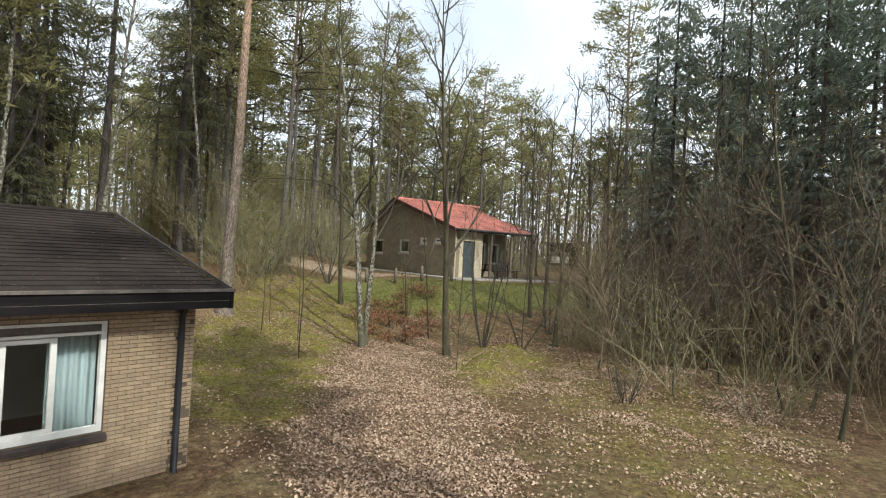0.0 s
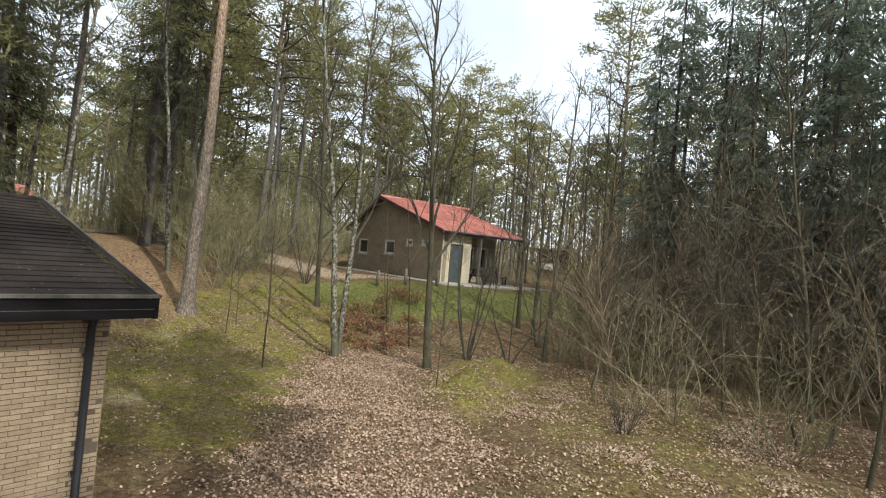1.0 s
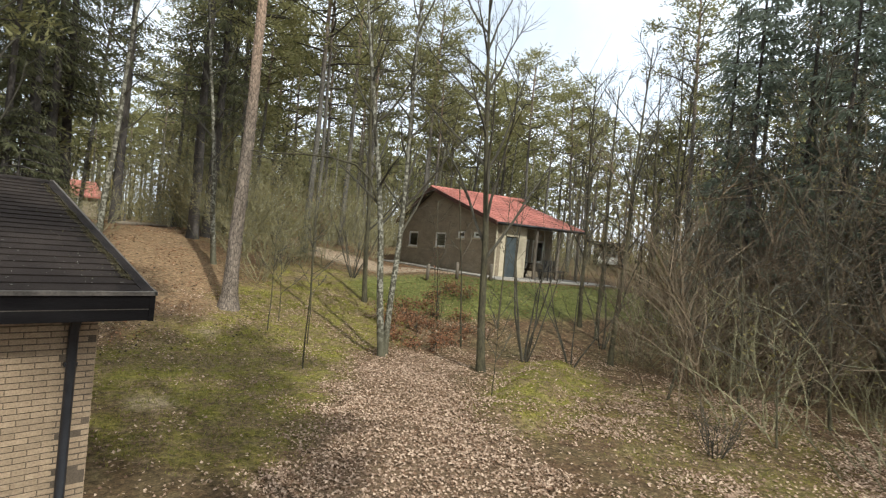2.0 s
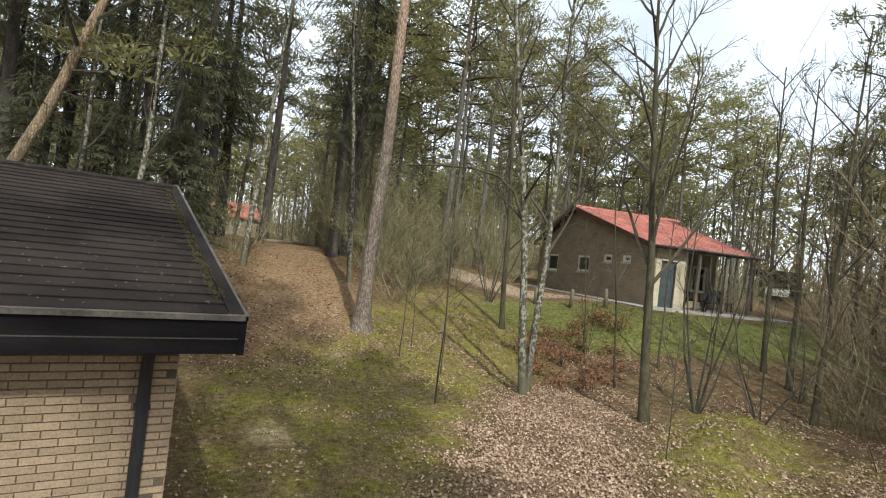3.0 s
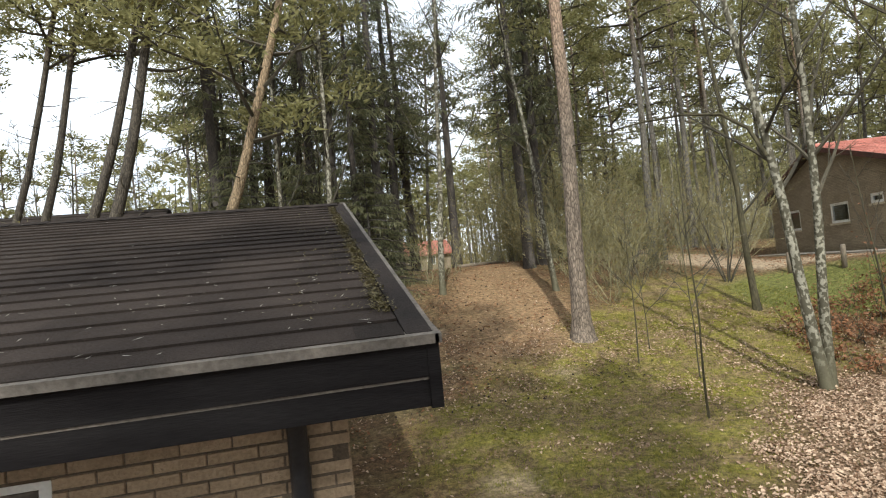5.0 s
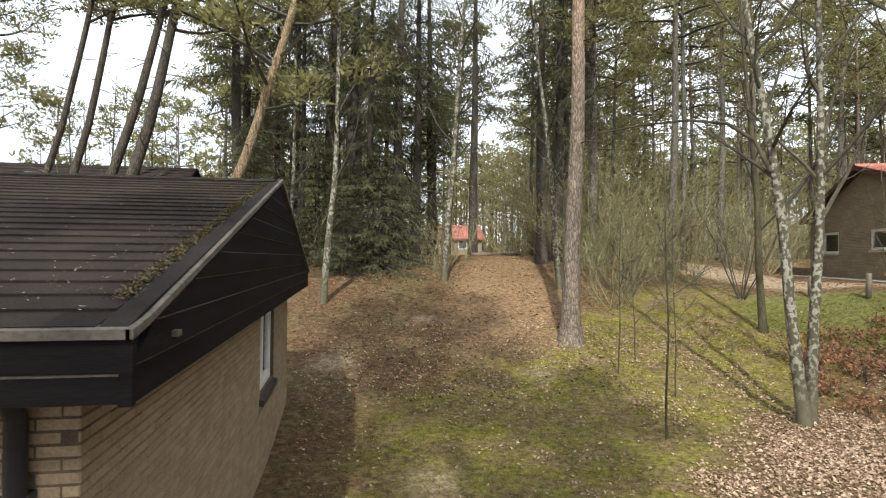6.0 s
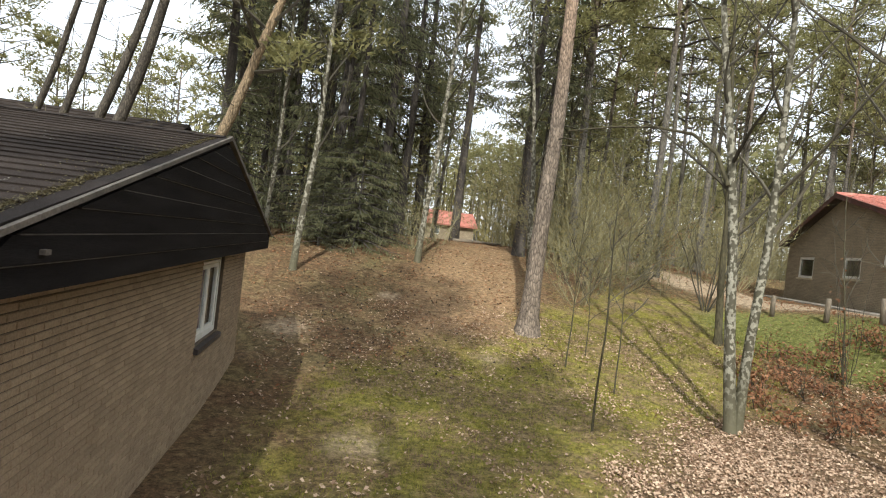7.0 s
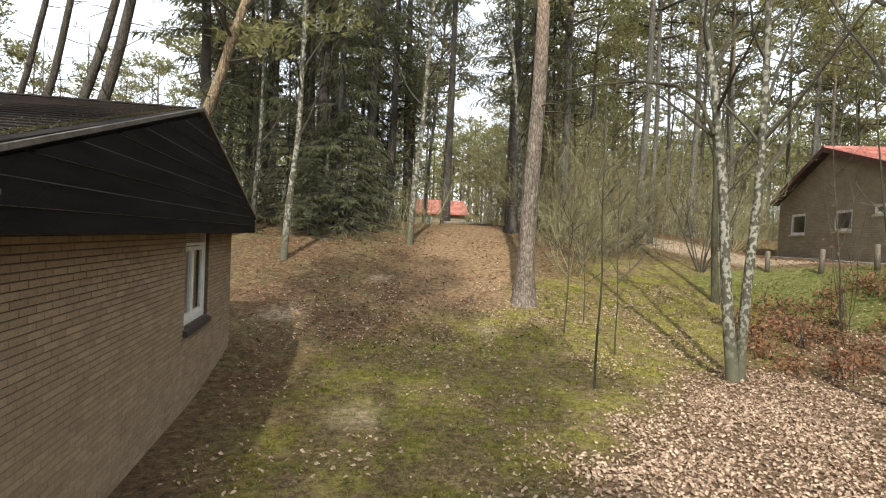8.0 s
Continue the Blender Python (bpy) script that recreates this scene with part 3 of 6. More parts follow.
# front fascia: two boards with a pale seam between
for z0, z1, y in ((EAVE_B, EAVE_B + 0.095, 0.004), (EAVE_B + 0.105, EAVE_T - 0.028, -0.004)):
    box_part("fascia_board", (LEFT, y, z0, -0.022, y + 0.024, z1), M_FASCIA, house)
box_part("fascia_seam", (LEFT, 0.002, EAVE_B + 0.095, -0.022, 0.02, EAVE_B + 0.105), M_TRIM, house, "pale metal seam strip")
box_part("corner_post", (-0.022, -0.008, EAVE_B - 0.006, 0.022, 0.03, EAVE_T - 0.030), M_FASCIA, house)
box_part("rear_fascia", (LEFT, DEPTH - 0.02, EAVE_B, 0.0, DEPTH + 0.01, EAVE_T - 0.02), M_FASCIA, house)
# grey drip trim along eave and verges
s = Shape()
s.prism([(LEFT, -0.03, EAVE_T - 0.028), (LEFT, -0.03, EAVE_T + 0.006), (LEFT, 0.03, EAVE_T + 0.018), (LEFT, 0.03, EAVE_T - 0.028)], (-LEFT + 0.02, 0, 0))
part("eave_trim", s, M_TRIM, house, "weathered grey metal drip edge")
s = Shape()
s.prism([(0.03, -0.03, EAVE_T - 0.028), (0.03, 0.13, EAVE_T + 0.004), (0.03, RIDGE_Y, RIDGE_Z - 0.008), (0.03, RIDGE_Y, RIDGE_Z + 0.026), (0.03, 0.13, EAVE_T + 0.034), (0.03, -0.03, EAVE_T + 0.006)], (-0.024, 0, 0))
part("verge_trim", s, M_TRIM, house)
s = Shape()
s.prism([(0.03, RIDGE_Y, RIDGE_Z - 0.01), (0.03, DEPTH + 0.02, EAVE_T - 0.028), (0.03, DEPTH + 0.02, EAVE_T + 0.006), (0.03, RIDGE_Y, RIDGE_Z + 0.035)], (-0.05, 0, 0))
part("verge_trim", s, M_TRIM, house)
# gable boards, one above another, cut by the two slopes
BOARD = 0.135
z = EAVE_B - 0.01
k = 0
while z < RIDGE_Z - 0.06:
    z1 = min(z + BOARD - 0.007, RIDGE_Z - 0.05)

    def span(zz):
        drop = max(0.0, (zz + 0.05 - EAVE_T) / (RIDGE_Z - EAVE_T))
        return 0.03 + RIDGE_Y * drop, DEPTH - 0.02 - (DEPTH - RIDGE_Y) * drop
    (a0, b0), (a1, b1) = span(z), span(z1)
    s = Shape()
    lip = 0.006 * (k % 2)
    s.prism([(0.004 + lip, a0, z), (0.004 + lip, b0, z), (0.0 + lip, b1, z1), (0.0 + lip, a1, z1)], (-0.022, 0, 0))
    part("gable_board", s, M_FASCIA, house)
    if k:
        s = Shape()
        s.box(-0.01, a0 + 0.03, z - 0.0062, 0.0065, b0 - 0.03, z - 0.0014)
        part("board_seam", s, M_SEAM, house)
    z += BOARD
    k += 1
# gable filling behind the boards
s = Shape()
s.prism([(-0.06, 0.06, EAVE_B + 0.05), (-0.06, DEPTH - 0.06, EAVE_B + 0.05), (-0.06, RIDGE_Y, RIDGE_Z - 0.12)], (-0.03, 0, 0))
part("gable_backing", s, M_FASCIA, house)
s = Shape()
s.box(0.008, 0.45, EAVE_B + 0.165, 0.035, 0.50, EAVE_B + 0.19)
part("wall_sensor", s, M_TRIM, house, "small pale sensor on the gable boards")


def window_unit(parent, a0, z0, a1, z1, put, lights, louvre, slat, fixed=()):
    """Frame, mullions, panes, louvre and curtain; put(a, b, c, ...) turns along/depth/height into a box."""
    win = part("window", Shape(), M_FRAME, parent, "white-painted timber window")
    head = z1 - louvre
    for dims in ((a0, z0, a0 + 0.06, z1), (a1 - 0.06, z0, a1, z1), (a0 + 0.06, z0, a1 - 0.06, z0 + 0.07), (a0 + 0.06, z1 - 0.04, a1 - 0.06, z1), (a0 + 0.06, head - 0.035, a1 - 0.06, head)):
        s = Shape()
        put(s, dims[0], 0.05, dims[1], dims[2], 0.12, dims[3])
        part("window_frame", s, M_FRAME, win)
    if louvre > 0.1:
        nl = 6
        for i in range(nl):
            zz = head + 0.012 + i * (louvre - 0.06) / nl
            s = Shape()
            put(s, a0 + 0.06, 0.06, zz, a1 - 0.06, 0.10, zz + 0.014)
            part("louvre_slat", s, slat, win)
        # black sheet that stands in for the shade in the gaps between slats
        s = Shape()
        put(s, a0 + 0.06, 0.108, head, a1 - 0.06, 0.118, z1 - 0.04)
        part("louvre_backing", s, M_FASCIA, win)
    edges = [a0 + 0.06 + (a1 - a0 - 0.12) * f for f in lights]
    for i, (lo, hi) in enumerate(zip(edges[:-1], edges[1:])):
        if i in fixed:
            s = Shape()
            put(s, lo, 0.085, z0 + 0.07, hi, 0.091, head - 0.035)
            part("pane", s, M_GLASS, win).visible_shadow = False
            continue
        for dims in ((lo, z0 + 0.07, lo + 0.065, head - 0.05), (hi - 0.065, z0 + 0.07, hi, head - 0.05), (lo + 0.065, z0 + 0.07, hi - 0.065, z0 + 0.125), (lo + 0.065, head - 0.10, hi - 0.065, head - 0.05)):
            s = Shape()
            put(s, dims[0], 0.065, dims[1], dims[2], 0.11, dims[3])
            part("casement", s, M_FRAME, win)
        s = Shape()
        put(s, lo + 0.065, 0.085, z0 + 0.125, hi - 0.065, 0.091, head - 0.10)
        part("pane", s, M_GLASS, win).visible_shadow = False
    return win


def put_gable(q, a0, d0, z0, a1, d1, z1):
    q.box(WALL_X - d1, a0, z0, WALL_X - d0, a1, z1)


def put_front(q, a0, d0, z0, a1, d1, z1):
    q.box(a0, WALL_Y + d0, z0, a1, WALL_Y + d1, z1)


window_unit(house, GWIN[0], GWIN[1], GWIN[2], GWIN[3], put_gable, (0, 0.5, 1), 0.20, M_CREAM)
window_unit(house, FWIN[0], FWIN[1], FWIN[2], FWIN[3], put_front, (0, 0.262, 0.519, 0.782, 1), 0.13, M_TRIM, (1, 3))


def curtain_cloth(name, put, a0, a1, z0, z1, depth, mats, label):
    """Hanging cloth in folds."""
    s = Shape()
    n = int((a1 - a0) / 0.022)
    pts = [(a0 + (a1 - a0) * i / n, depth + 0.022 * math.sin(i * 1.25) + 0.01 * math.sin(i * 0.37)) for i in range(n + 1)]
    for (p, d), (q2, e) in zip(pts[:-1], pts[1:]):
        a, b, c, f = put(p, d, z0), put(q2, e, z0), put(q2, e, z1), put(p, d, z1)
        s.quad(a, b, c, f)
    return tagged(part(name, s, mats, None, at=pose(0, 0, 0, 0, 0, HOUSE_TURN)), label, "curtain")


curtain_cloth("curtain", lambda a, d, z: (a, WALL_Y + d, z), -1.93, -1.41, 0.82, 2.2, 0.24, M_CURTAIN, "pale grey-green curtain hanging behind the front window")
curtain_cloth("curtain", lambda a, d, z: (a, WALL_Y + d, z), -3.52, -2.98, 0.82, 2.2, 0.24, M_CURTAIN, "pale grey-green curtain hanging behind the front window")
curtain_cloth("curtain", lambda a, d, z: (WALL_X - d, a, z), 4.87, 5.22, 1.12, 2.28, 0.26, M_CURTAIN2, "violet curtain drawn aside behind the gable window")
curtain_cloth("curtain", lambda a, d, z: (WALL_X - d, a, z), 5.72, 6.03, 1.12, 2.28, 0.26, M_CURTAIN2, "violet curtain drawn aside behind the gable window")
# sills
s = Shape()
s.prism([(WALL_X + 0.05, GWIN[0] - 0.03, GWIN[1] - 0.10), (WALL_X + 0.05, GWIN[0] - 0.03, GWIN[1] - 0.035), (WALL_X - 0.08, GWIN[0] - 0.03, GWIN[1]), (WALL_X - 0.08, GWIN[0] - 0.03, GWIN[1] - 0.10)], (0, GWIN[2] - GWIN[0] + 0.06, 0))
part("window_sill", s, M_SILL, house, "dark tiled window sill")
s = Shape()
s.prism([(FWIN[0] - 0.03, WALL_Y - 0.05, FWIN[1] - 0.09), (FWIN[0] - 0.03, WALL_Y - 0.05, FWIN[1] - 0.03), (FWIN[0] - 0.03, WALL_Y + 0.08, FWIN[1]), (FWIN[0] - 0.03, WALL_Y + 0.08, FWIN[1] - 0.09)], (FWIN[2] - FWIN[0] + 0.06, 0, 0))
part("window_sill", s, M_SILL, house, "dark tiled window sill")
# downpipe with brackets
pipe = Shape()
pipe.tube([(-0.50, 0.24, EAVE_B + 0.04), (-0.50, 0.26, EAVE_B - 0.02), (-0.50, 0.325, EAVE_B - 0.12), (-0.50, 0.325, 0.12), (-0.50, 0.25, 0.04)], [0.04] * 5, 10, cap=True)
dp = part("downpipe", pipe, M_PIPE, house, "black plastic downpipe", smooth=True)
for zz in (0.6, 1.85):
    box_part("bracket", (-0.55, 0.32, zz, -0.45, WALL_Y, zz + 0.03), M_PIPE, dp)
# flue behind the ridge
s = Shape()
s.tube([(-3.86, 7.0, 2.9), (-3.86, 7.0, 3.78)], [0.14, 0.14], 14, cap=True)
s.tube([(-3.86, 7.0, 3.78), (-3.86, 7.0, 3.83), (-3.86, 7.0, 3.95), (-3.86, 7.0, 4.0)], [0.14, 0.19, 0.19, 0.1], 14, cap=True)
part("flue", s, M_PIPE, house, "dark metal flue pipe with cap")

# ---- the red-roofed house ----
HX0, HX1, HY0, HY1, HBASE, HEAVE, HRY, HRZ = 0.0, 4.9, 0.0, 10.9, 0.0, 2.62, 6.6, 4.52
house2 = thing("cottage", "brown brick cottage with a red tiled roof and covered terrace", "house")
house2.matrix_basis = COTTAGE
WINS = [(8.45, 1.07, 9.75, 2.0), (5.0, 1.18, 6.2, 2.0), (3.0, 1.74, 3.72, 2.11), (1.48, 1.8, 2.13, 2.1)]
s = wall_panel(HY0, HY1, HBASE - 0.5, HEAVE, WINS, lambda a, d, z: (HX0 + 0.25 * d, a, z), (HRY, HRZ - 0.06))
part("gable_wall", s, M_WALL2, house2)
PORCH_X = 1.75
s = wall_panel(HX0 + 0.25, PORCH_X, HBASE - 0.5, HEAVE, [(0.5, HBASE, 1.25, HBASE + 1.98)], lambda a, d, z: (a, HY0 + 0.22 * d, z))
part("side_wall", s, M_CREAM, house2, "cream brick wall beside the door")
box_part("porch_wall", (PORCH_X - 0.22, HY0 + 0.22, HBASE - 0.5, PORCH_X, HY0 + 1.9, HEAVE), M_CREAM, house2)
s = wall_panel(PORCH_X, HX1, HBASE - 0.5, HEAVE, [(2.3, HBASE + 0.1, 3.4, HBASE + 2.0), (3.6, HBASE + 0.8, 4.4, HBASE + 2.0)], lambda a, d, z: (a, HY0 + 1.9 + 0.2 * d, z))
part("porch_rear_wall", s, M_WALL2, house2)
box_part("end_wall", (HX1 - 0.2, HY0 + 2.1, HBASE - 0.5, HX1, HY1, HEAVE), M_WALL2, house2)
box_part("rear_wall", (HX0 + 0.25, HY1 - 0.2, HBASE - 0.5, HX1 - 0.2, HY1, HEAVE), M_WALL2, house2)
box_part("inner_floor", (HX0 + 0.25, HY0 + 2.1, HBASE - 0.1, HX1 - 0.2, HY1 - 0.2, HBASE + 0.02), M_DARKWOOD, house2)
box_part("inner_ceiling", (HX0 + 0.25, HY0 + 0.22, HEAVE - 0.06, HX1 - 0.2, HY1 - 0.2, HEAVE - 0.02), M_PLASTER, house2)
door = part("door", Shape(), M_DOOR, house2, "dark grey panelled door, closed")
s = Shape()
s.box(0.55, HY0 + 0.08, HBASE + 0.02, 1.2, HY0 + 0.13, HBASE + 1.94)
s.box(0.67, HY0 + 0.07, HBASE + 0.2, 1.08, HY0 + 0.08, HBASE + 0.9)
s.box(0.67, HY0 + 0.07, HBASE + 1.05, 1.08, HY0 + 0.08, HBASE + 1.8)
part("door_leaf", s, M_DOOR, door)
for dims in ((0.5, HY0 + 0.05, HBASE, 0.55, HY0 + 0.15, HBASE + 1.98), (1.2, HY0 + 0.05, HBASE, 1.25, HY0 + 0.15, HBASE + 1.98), (0.55, HY0 + 0.05, HBASE + 1.94, 1.2, HY0 + 0.15, HBASE + 1.98)):
    box_part("door_frame", dims, M_DARKWOOD, door)


def small_window(parent, put, a0, z0, a1, z1):
    win = part("window", Shape(), M_FRAME, parent, "white-framed window")
    for d in ((a0, z0, a0 + 0.10, z1), (a1 - 0.10, z0, a1, z1), (a0 + 0.10, z0, a1 - 0.10, z0 + 0.10), (a0 + 0.10, z1 - 0.10, a1 - 0.10, z1)):
        s = Shape()
        put(s, d[0], 0.03, d[1], d[2], 0.11, d[3])
        part("window_frame", s, M_FRAME, win)
    s = Shape()
    put(s, a0 + 0.10, 0.06, z0 + 0.10, a1 - 0.10, 0.067, z1 - 0.10)
    part("pane", s, M_GLASS, win).visible_shadow = False
    s = Shape()
    put(s, a0 - 0.04, -0.05, z0 - 0.08, a1 + 0.04, 0.11, z0 - 0.003)
    part("sill", s, M_CREAM, win)


for w in WINS:
    small_window(house2, lambda q, a0, d0, z0, a1, d1, z1: q.box(HX0 + d0, a0, z0, HX0 + d1, a1, z1), *w)
for w in ((2.3, HBASE + 0.1, 2.85, HBASE + 2.0), (2.85, HBASE + 0.1, 3.4, HBASE + 2.0), (3.6, HBASE + 0.8, 4.4, HBASE + 2.0)):
    small_window(house2, lambda q, a0, d0, z0, a1, d1, z1: q.box(a0, HY0 + 1.9 + d0, z0, a1, HY0 + 1.9 + d1, z1), *w)
q = Shape()
q.tube([(-0.08, -0.08, 2.4), (-0.08, -0.08, HBASE - 0.05)], [0.04, 0.04], 8)
part("corner_downpipe", q, M_CREAM, house2, "cream downpipe at the cottage corner")
for px in (2.1, 3.5, 4.8):
    box_part("porch_post", (px - 0.06, HY0 - 0.35, HBASE, px + 0.06, HY0 - 0.23, HEAVE - 0.05), M_WOODOLD, house2)
box_part("porch_beam", (HX0 + 0.3, HY0 - 0.36, HEAVE - 0.14, HX1 + 0.2, HY0 - 0.24, HEAVE + 0.0), M_DARKWOOD, house2)


def tile_field(x0, x1, y_eave, z_eave, y_ridge, z_ridge, rows, pitch=0.24):
    """Pantiles: each course a wavy strip that overlaps the one below."""
    s = Shape()
    per = 4
    n = int((x1 - x0) / pitch) * per
    for r in range(rows):
        f0, f1 = r / rows, (r + 1.12) / rows
        f1 = min(f1, 1.0)
        ya, za = y_eave + (y_ridge - y_eave) * f0, z_eave + (z_ridge - z_eave) * f0
        yb, zb = y_eave + (y_ridge - y_eave) * f1, z_eave + (z_ridge - z_eave) * f1
        for t in range(n // per):
            jig = random.uniform(-0.006, 0.006)
            k = len(s.v)
            for i in range(per + 1):
                x = x0 + (t + i / per) * pitch
                w = 0.03 * math.sin(2 * math.pi * i / per + 0.6)
                s.v.append((x, ya, za + w + 0.045 + jig))
                s.v.append((x, yb, zb + w + 0.015 + jig))
                s.v.append((x, ya, za + w + 0.01))
            for i in range(per):
                a = k + 3 * i
                s.f += [(a, a + 3, a + 4, a + 1), (a + 2, a + 5, a + 3, a)]
                s.m += [0, 0]
    return s


OV = 0.42
ze = HEAVE - (HRZ - HEAVE) * OV / (HRY - HY0) + 0.06
part("tile_roof", tile_field(HX0 - 0.35, HX1 + 0.4, HY0 - OV, ze, HRY, HRZ + 0.03, 15), M_TILE, house2, "red clay pantile roof slope")
ON = 0.22
zn = HEAVE - (HRZ - HEAVE) * ON / (HY1 - HRY) + 0.06
part("tile_roof", tile_field(HX0 - 0.35, HX1 + 0.4, HY1 + ON, zn, HRY, HRZ + 0.03, 12), M_TILE, house2, "red clay pantile roof slope")
for ya, za in ((HY0 - OV, ze), (HY1 + ON, zn)):
    s = Shape()
    s.prism([(HX0 - 0.34, ya, za - 0.10), (HX0 - 0.34, HRY, HRZ - 0.09), (HX0 - 0.34, HRY, HRZ + 0.02), (HX0 - 0.34, ya, za + 0.01)], (HX1 - HX0 + 0.7, 0, 0))
    part("roof_deck", s, M_DARKWOOD, house2)
    s = Shape()
    s.prism([(HX0 - 0.39, ya, za - 0.13), (HX0 - 0.39, HRY, HRZ - 0.12), (HX0 - 0.39, HRY, HRZ + 0.08), (HX0 - 0.39, ya, za + 0.07)], (0.05, 0, 0))
    part("barge_board", s, M_VERGE, house2)
s = Shape()
for k in range(20):
    x = HX0 - 0.38 + k * 0.33
    s.tube([(x, HRY, HRZ + 0.03), (x + 0.345, HRY, HRZ + 0.036)], [0.11, 0.105], 8)
part("ridge_tiles", s, M_TILE, house2)
s = Shape()
s.tube([(HX0 - 0.3, HY0 - OV - 0.06, ze - 0.02), (HX1 + 0.4, HY0 - OV - 0.06, ze - 0.02)], [0.055, 0.055], 8, cap=True)
part("gutter", s, M_PIPE, house2, smooth=True)

# paving along the cottage: flags laid on the ground
paving = thing("pavement", "grey concrete flag paving along the cottage wall", "pavement", kind="structure")
flag = {}


def lay_flag(x, y, w, d, parent):
    key = (round(w, 2), round(d, 2))
    if key not in flag:
        q = Shape()
        e = 0.006
        q.poly([(e, e, 0.04), (w - e, e, 0.04), (w - e, d - e, 0.04), (e, d - e, 0.04)])
        for a, b in (((e, e), (w - e, e)), ((w - e, e), (w - e, d - e)), ((w - e, d - e), (e, d - e)), ((e, d - e), (e, e))):
            q.quad((a[0], a[1], -0.08), (b[0], b[1], -0.08), (b[0], b[1], 0.04), (a[0], a[1], 0.04))
        flag[key] = q.mesh("flag", M_PAVE)
    part("paving_flag", flag[key], None, parent, at=COTTAGE @ pose(x, y, HBASE + random.uniform(-0.004, 0.004), random.uniform(-0.3, 0.3), random.uniform(-0.3, 0.3), 0))


for i in range(3):
    for j in range(27):
        lay_flag(-1.2 + i * 0.38, -1.9 + j * 0.5, 0.38, 0.5, paving)
for i in range(12):
    for j in range(4):
        lay_flag(0.0 + i * 0.5, -2.0 + j * 0.49, 0.5, 0.49, paving)
for i in range(8):
    for j in range(4):
        lay_flag(1.8 + i * 0.48, 0.02 + j * 0.46, 0.48, 0.46, paving)


def picnic_table(at, turn):
    t = thing("picnic_table", "dark wooden picnic table with attached benches on the terrace", "table", at, turn=turn)
    for i in range(5):
        box_part("tabletop_board", (-0.9, -0.36 + i * 0.147, 0.72, 0.9, -0.36 + i * 0.147 + 0.135, 0.755), M_DARKWOOD, t)
    for sy in (-0.78, 0.62):
        box_part("bench_board", (-0.9, sy, 0.42, 0.9, sy + 0.16, 0.455), M_DARKWOOD, t)
    for sx in (-0.62, 0.55):
        box_part("cross_rail", (sx, -0.78, 0.36, sx + 0.06, 0.78, 0.42), M_DARKWOOD, t)
        for sg in (-1, 1):
            q = Shape()
            q.prism([(sx - 0.05, sg * 0.62, 0.0), (sx - 0.05, sg * 0.50, 0.0), (sx - 0.05, sg * 0.20, 0.72), (sx - 0.05, sg * 0.32, 0.72)], (0.05, 0, 0))
            part("leg", q, M_DARKWOOD, t)
    return t


picnic_table(COTTAGE @ Vector((3.1, 0.35, 0.04)), -10)


def chair(at, turn):
    c = thing("garden_chair", "dark garden chair with slatted back on the terrace", "chair", at, group="terrace chairs", turn=turn)
    box_part("seat", (-0.24, -0.24, 0.42, 0.24, 0.24, 0.46), M_PIPE, c)
    for i in range(4):
        box_part("back_slat", (-0.22 + i * 0.12, 0.21, 0.46, -0.14 + i * 0.12, 0.24, 0.95), M_PIPE, c)
    for sx in (-0.23, 0.19):
        for sy in (-0.23, 0.19):
            box_part("leg", (sx, sy, 0, sx + 0.04, sy + 0.04, 0.42), M_PIPE, c)
    return c


first_chair = chair(COTTAGE @ Vector((4.4, 0.6, 0.04)), 52)
copy_thing(first_chair, COTTAGE @ pose(2.5, -0.7, 0.04, 0, 0, -60))


def bollard(x, y, tall, lean):
    b = thing("bollard", "weathered round wooden post in the grass", "post", (x, y, height(x, y) - 0.05), group="posts by the path", lean=(lean, lean * 0.5))
    q = Shape()
    q.tube([(0, 0, 0), (0, 0, tall - 0.03), (0, 0, tall)], [0.075, 0.072, 0.055], 10, lumpy=0.1, cap=True)
    part("post", q, M_WOODOLD, b, smooth=True)


for x, y, tall, lean in ((15.05, 11.4, 0.75, 1), (15.6, 10.2, 0.75, -2), (16.3, 9.0, 0.72, 1.5), (14.5, 12.8, 0.7, 0)):
    bollard(x, y, tall, lean)


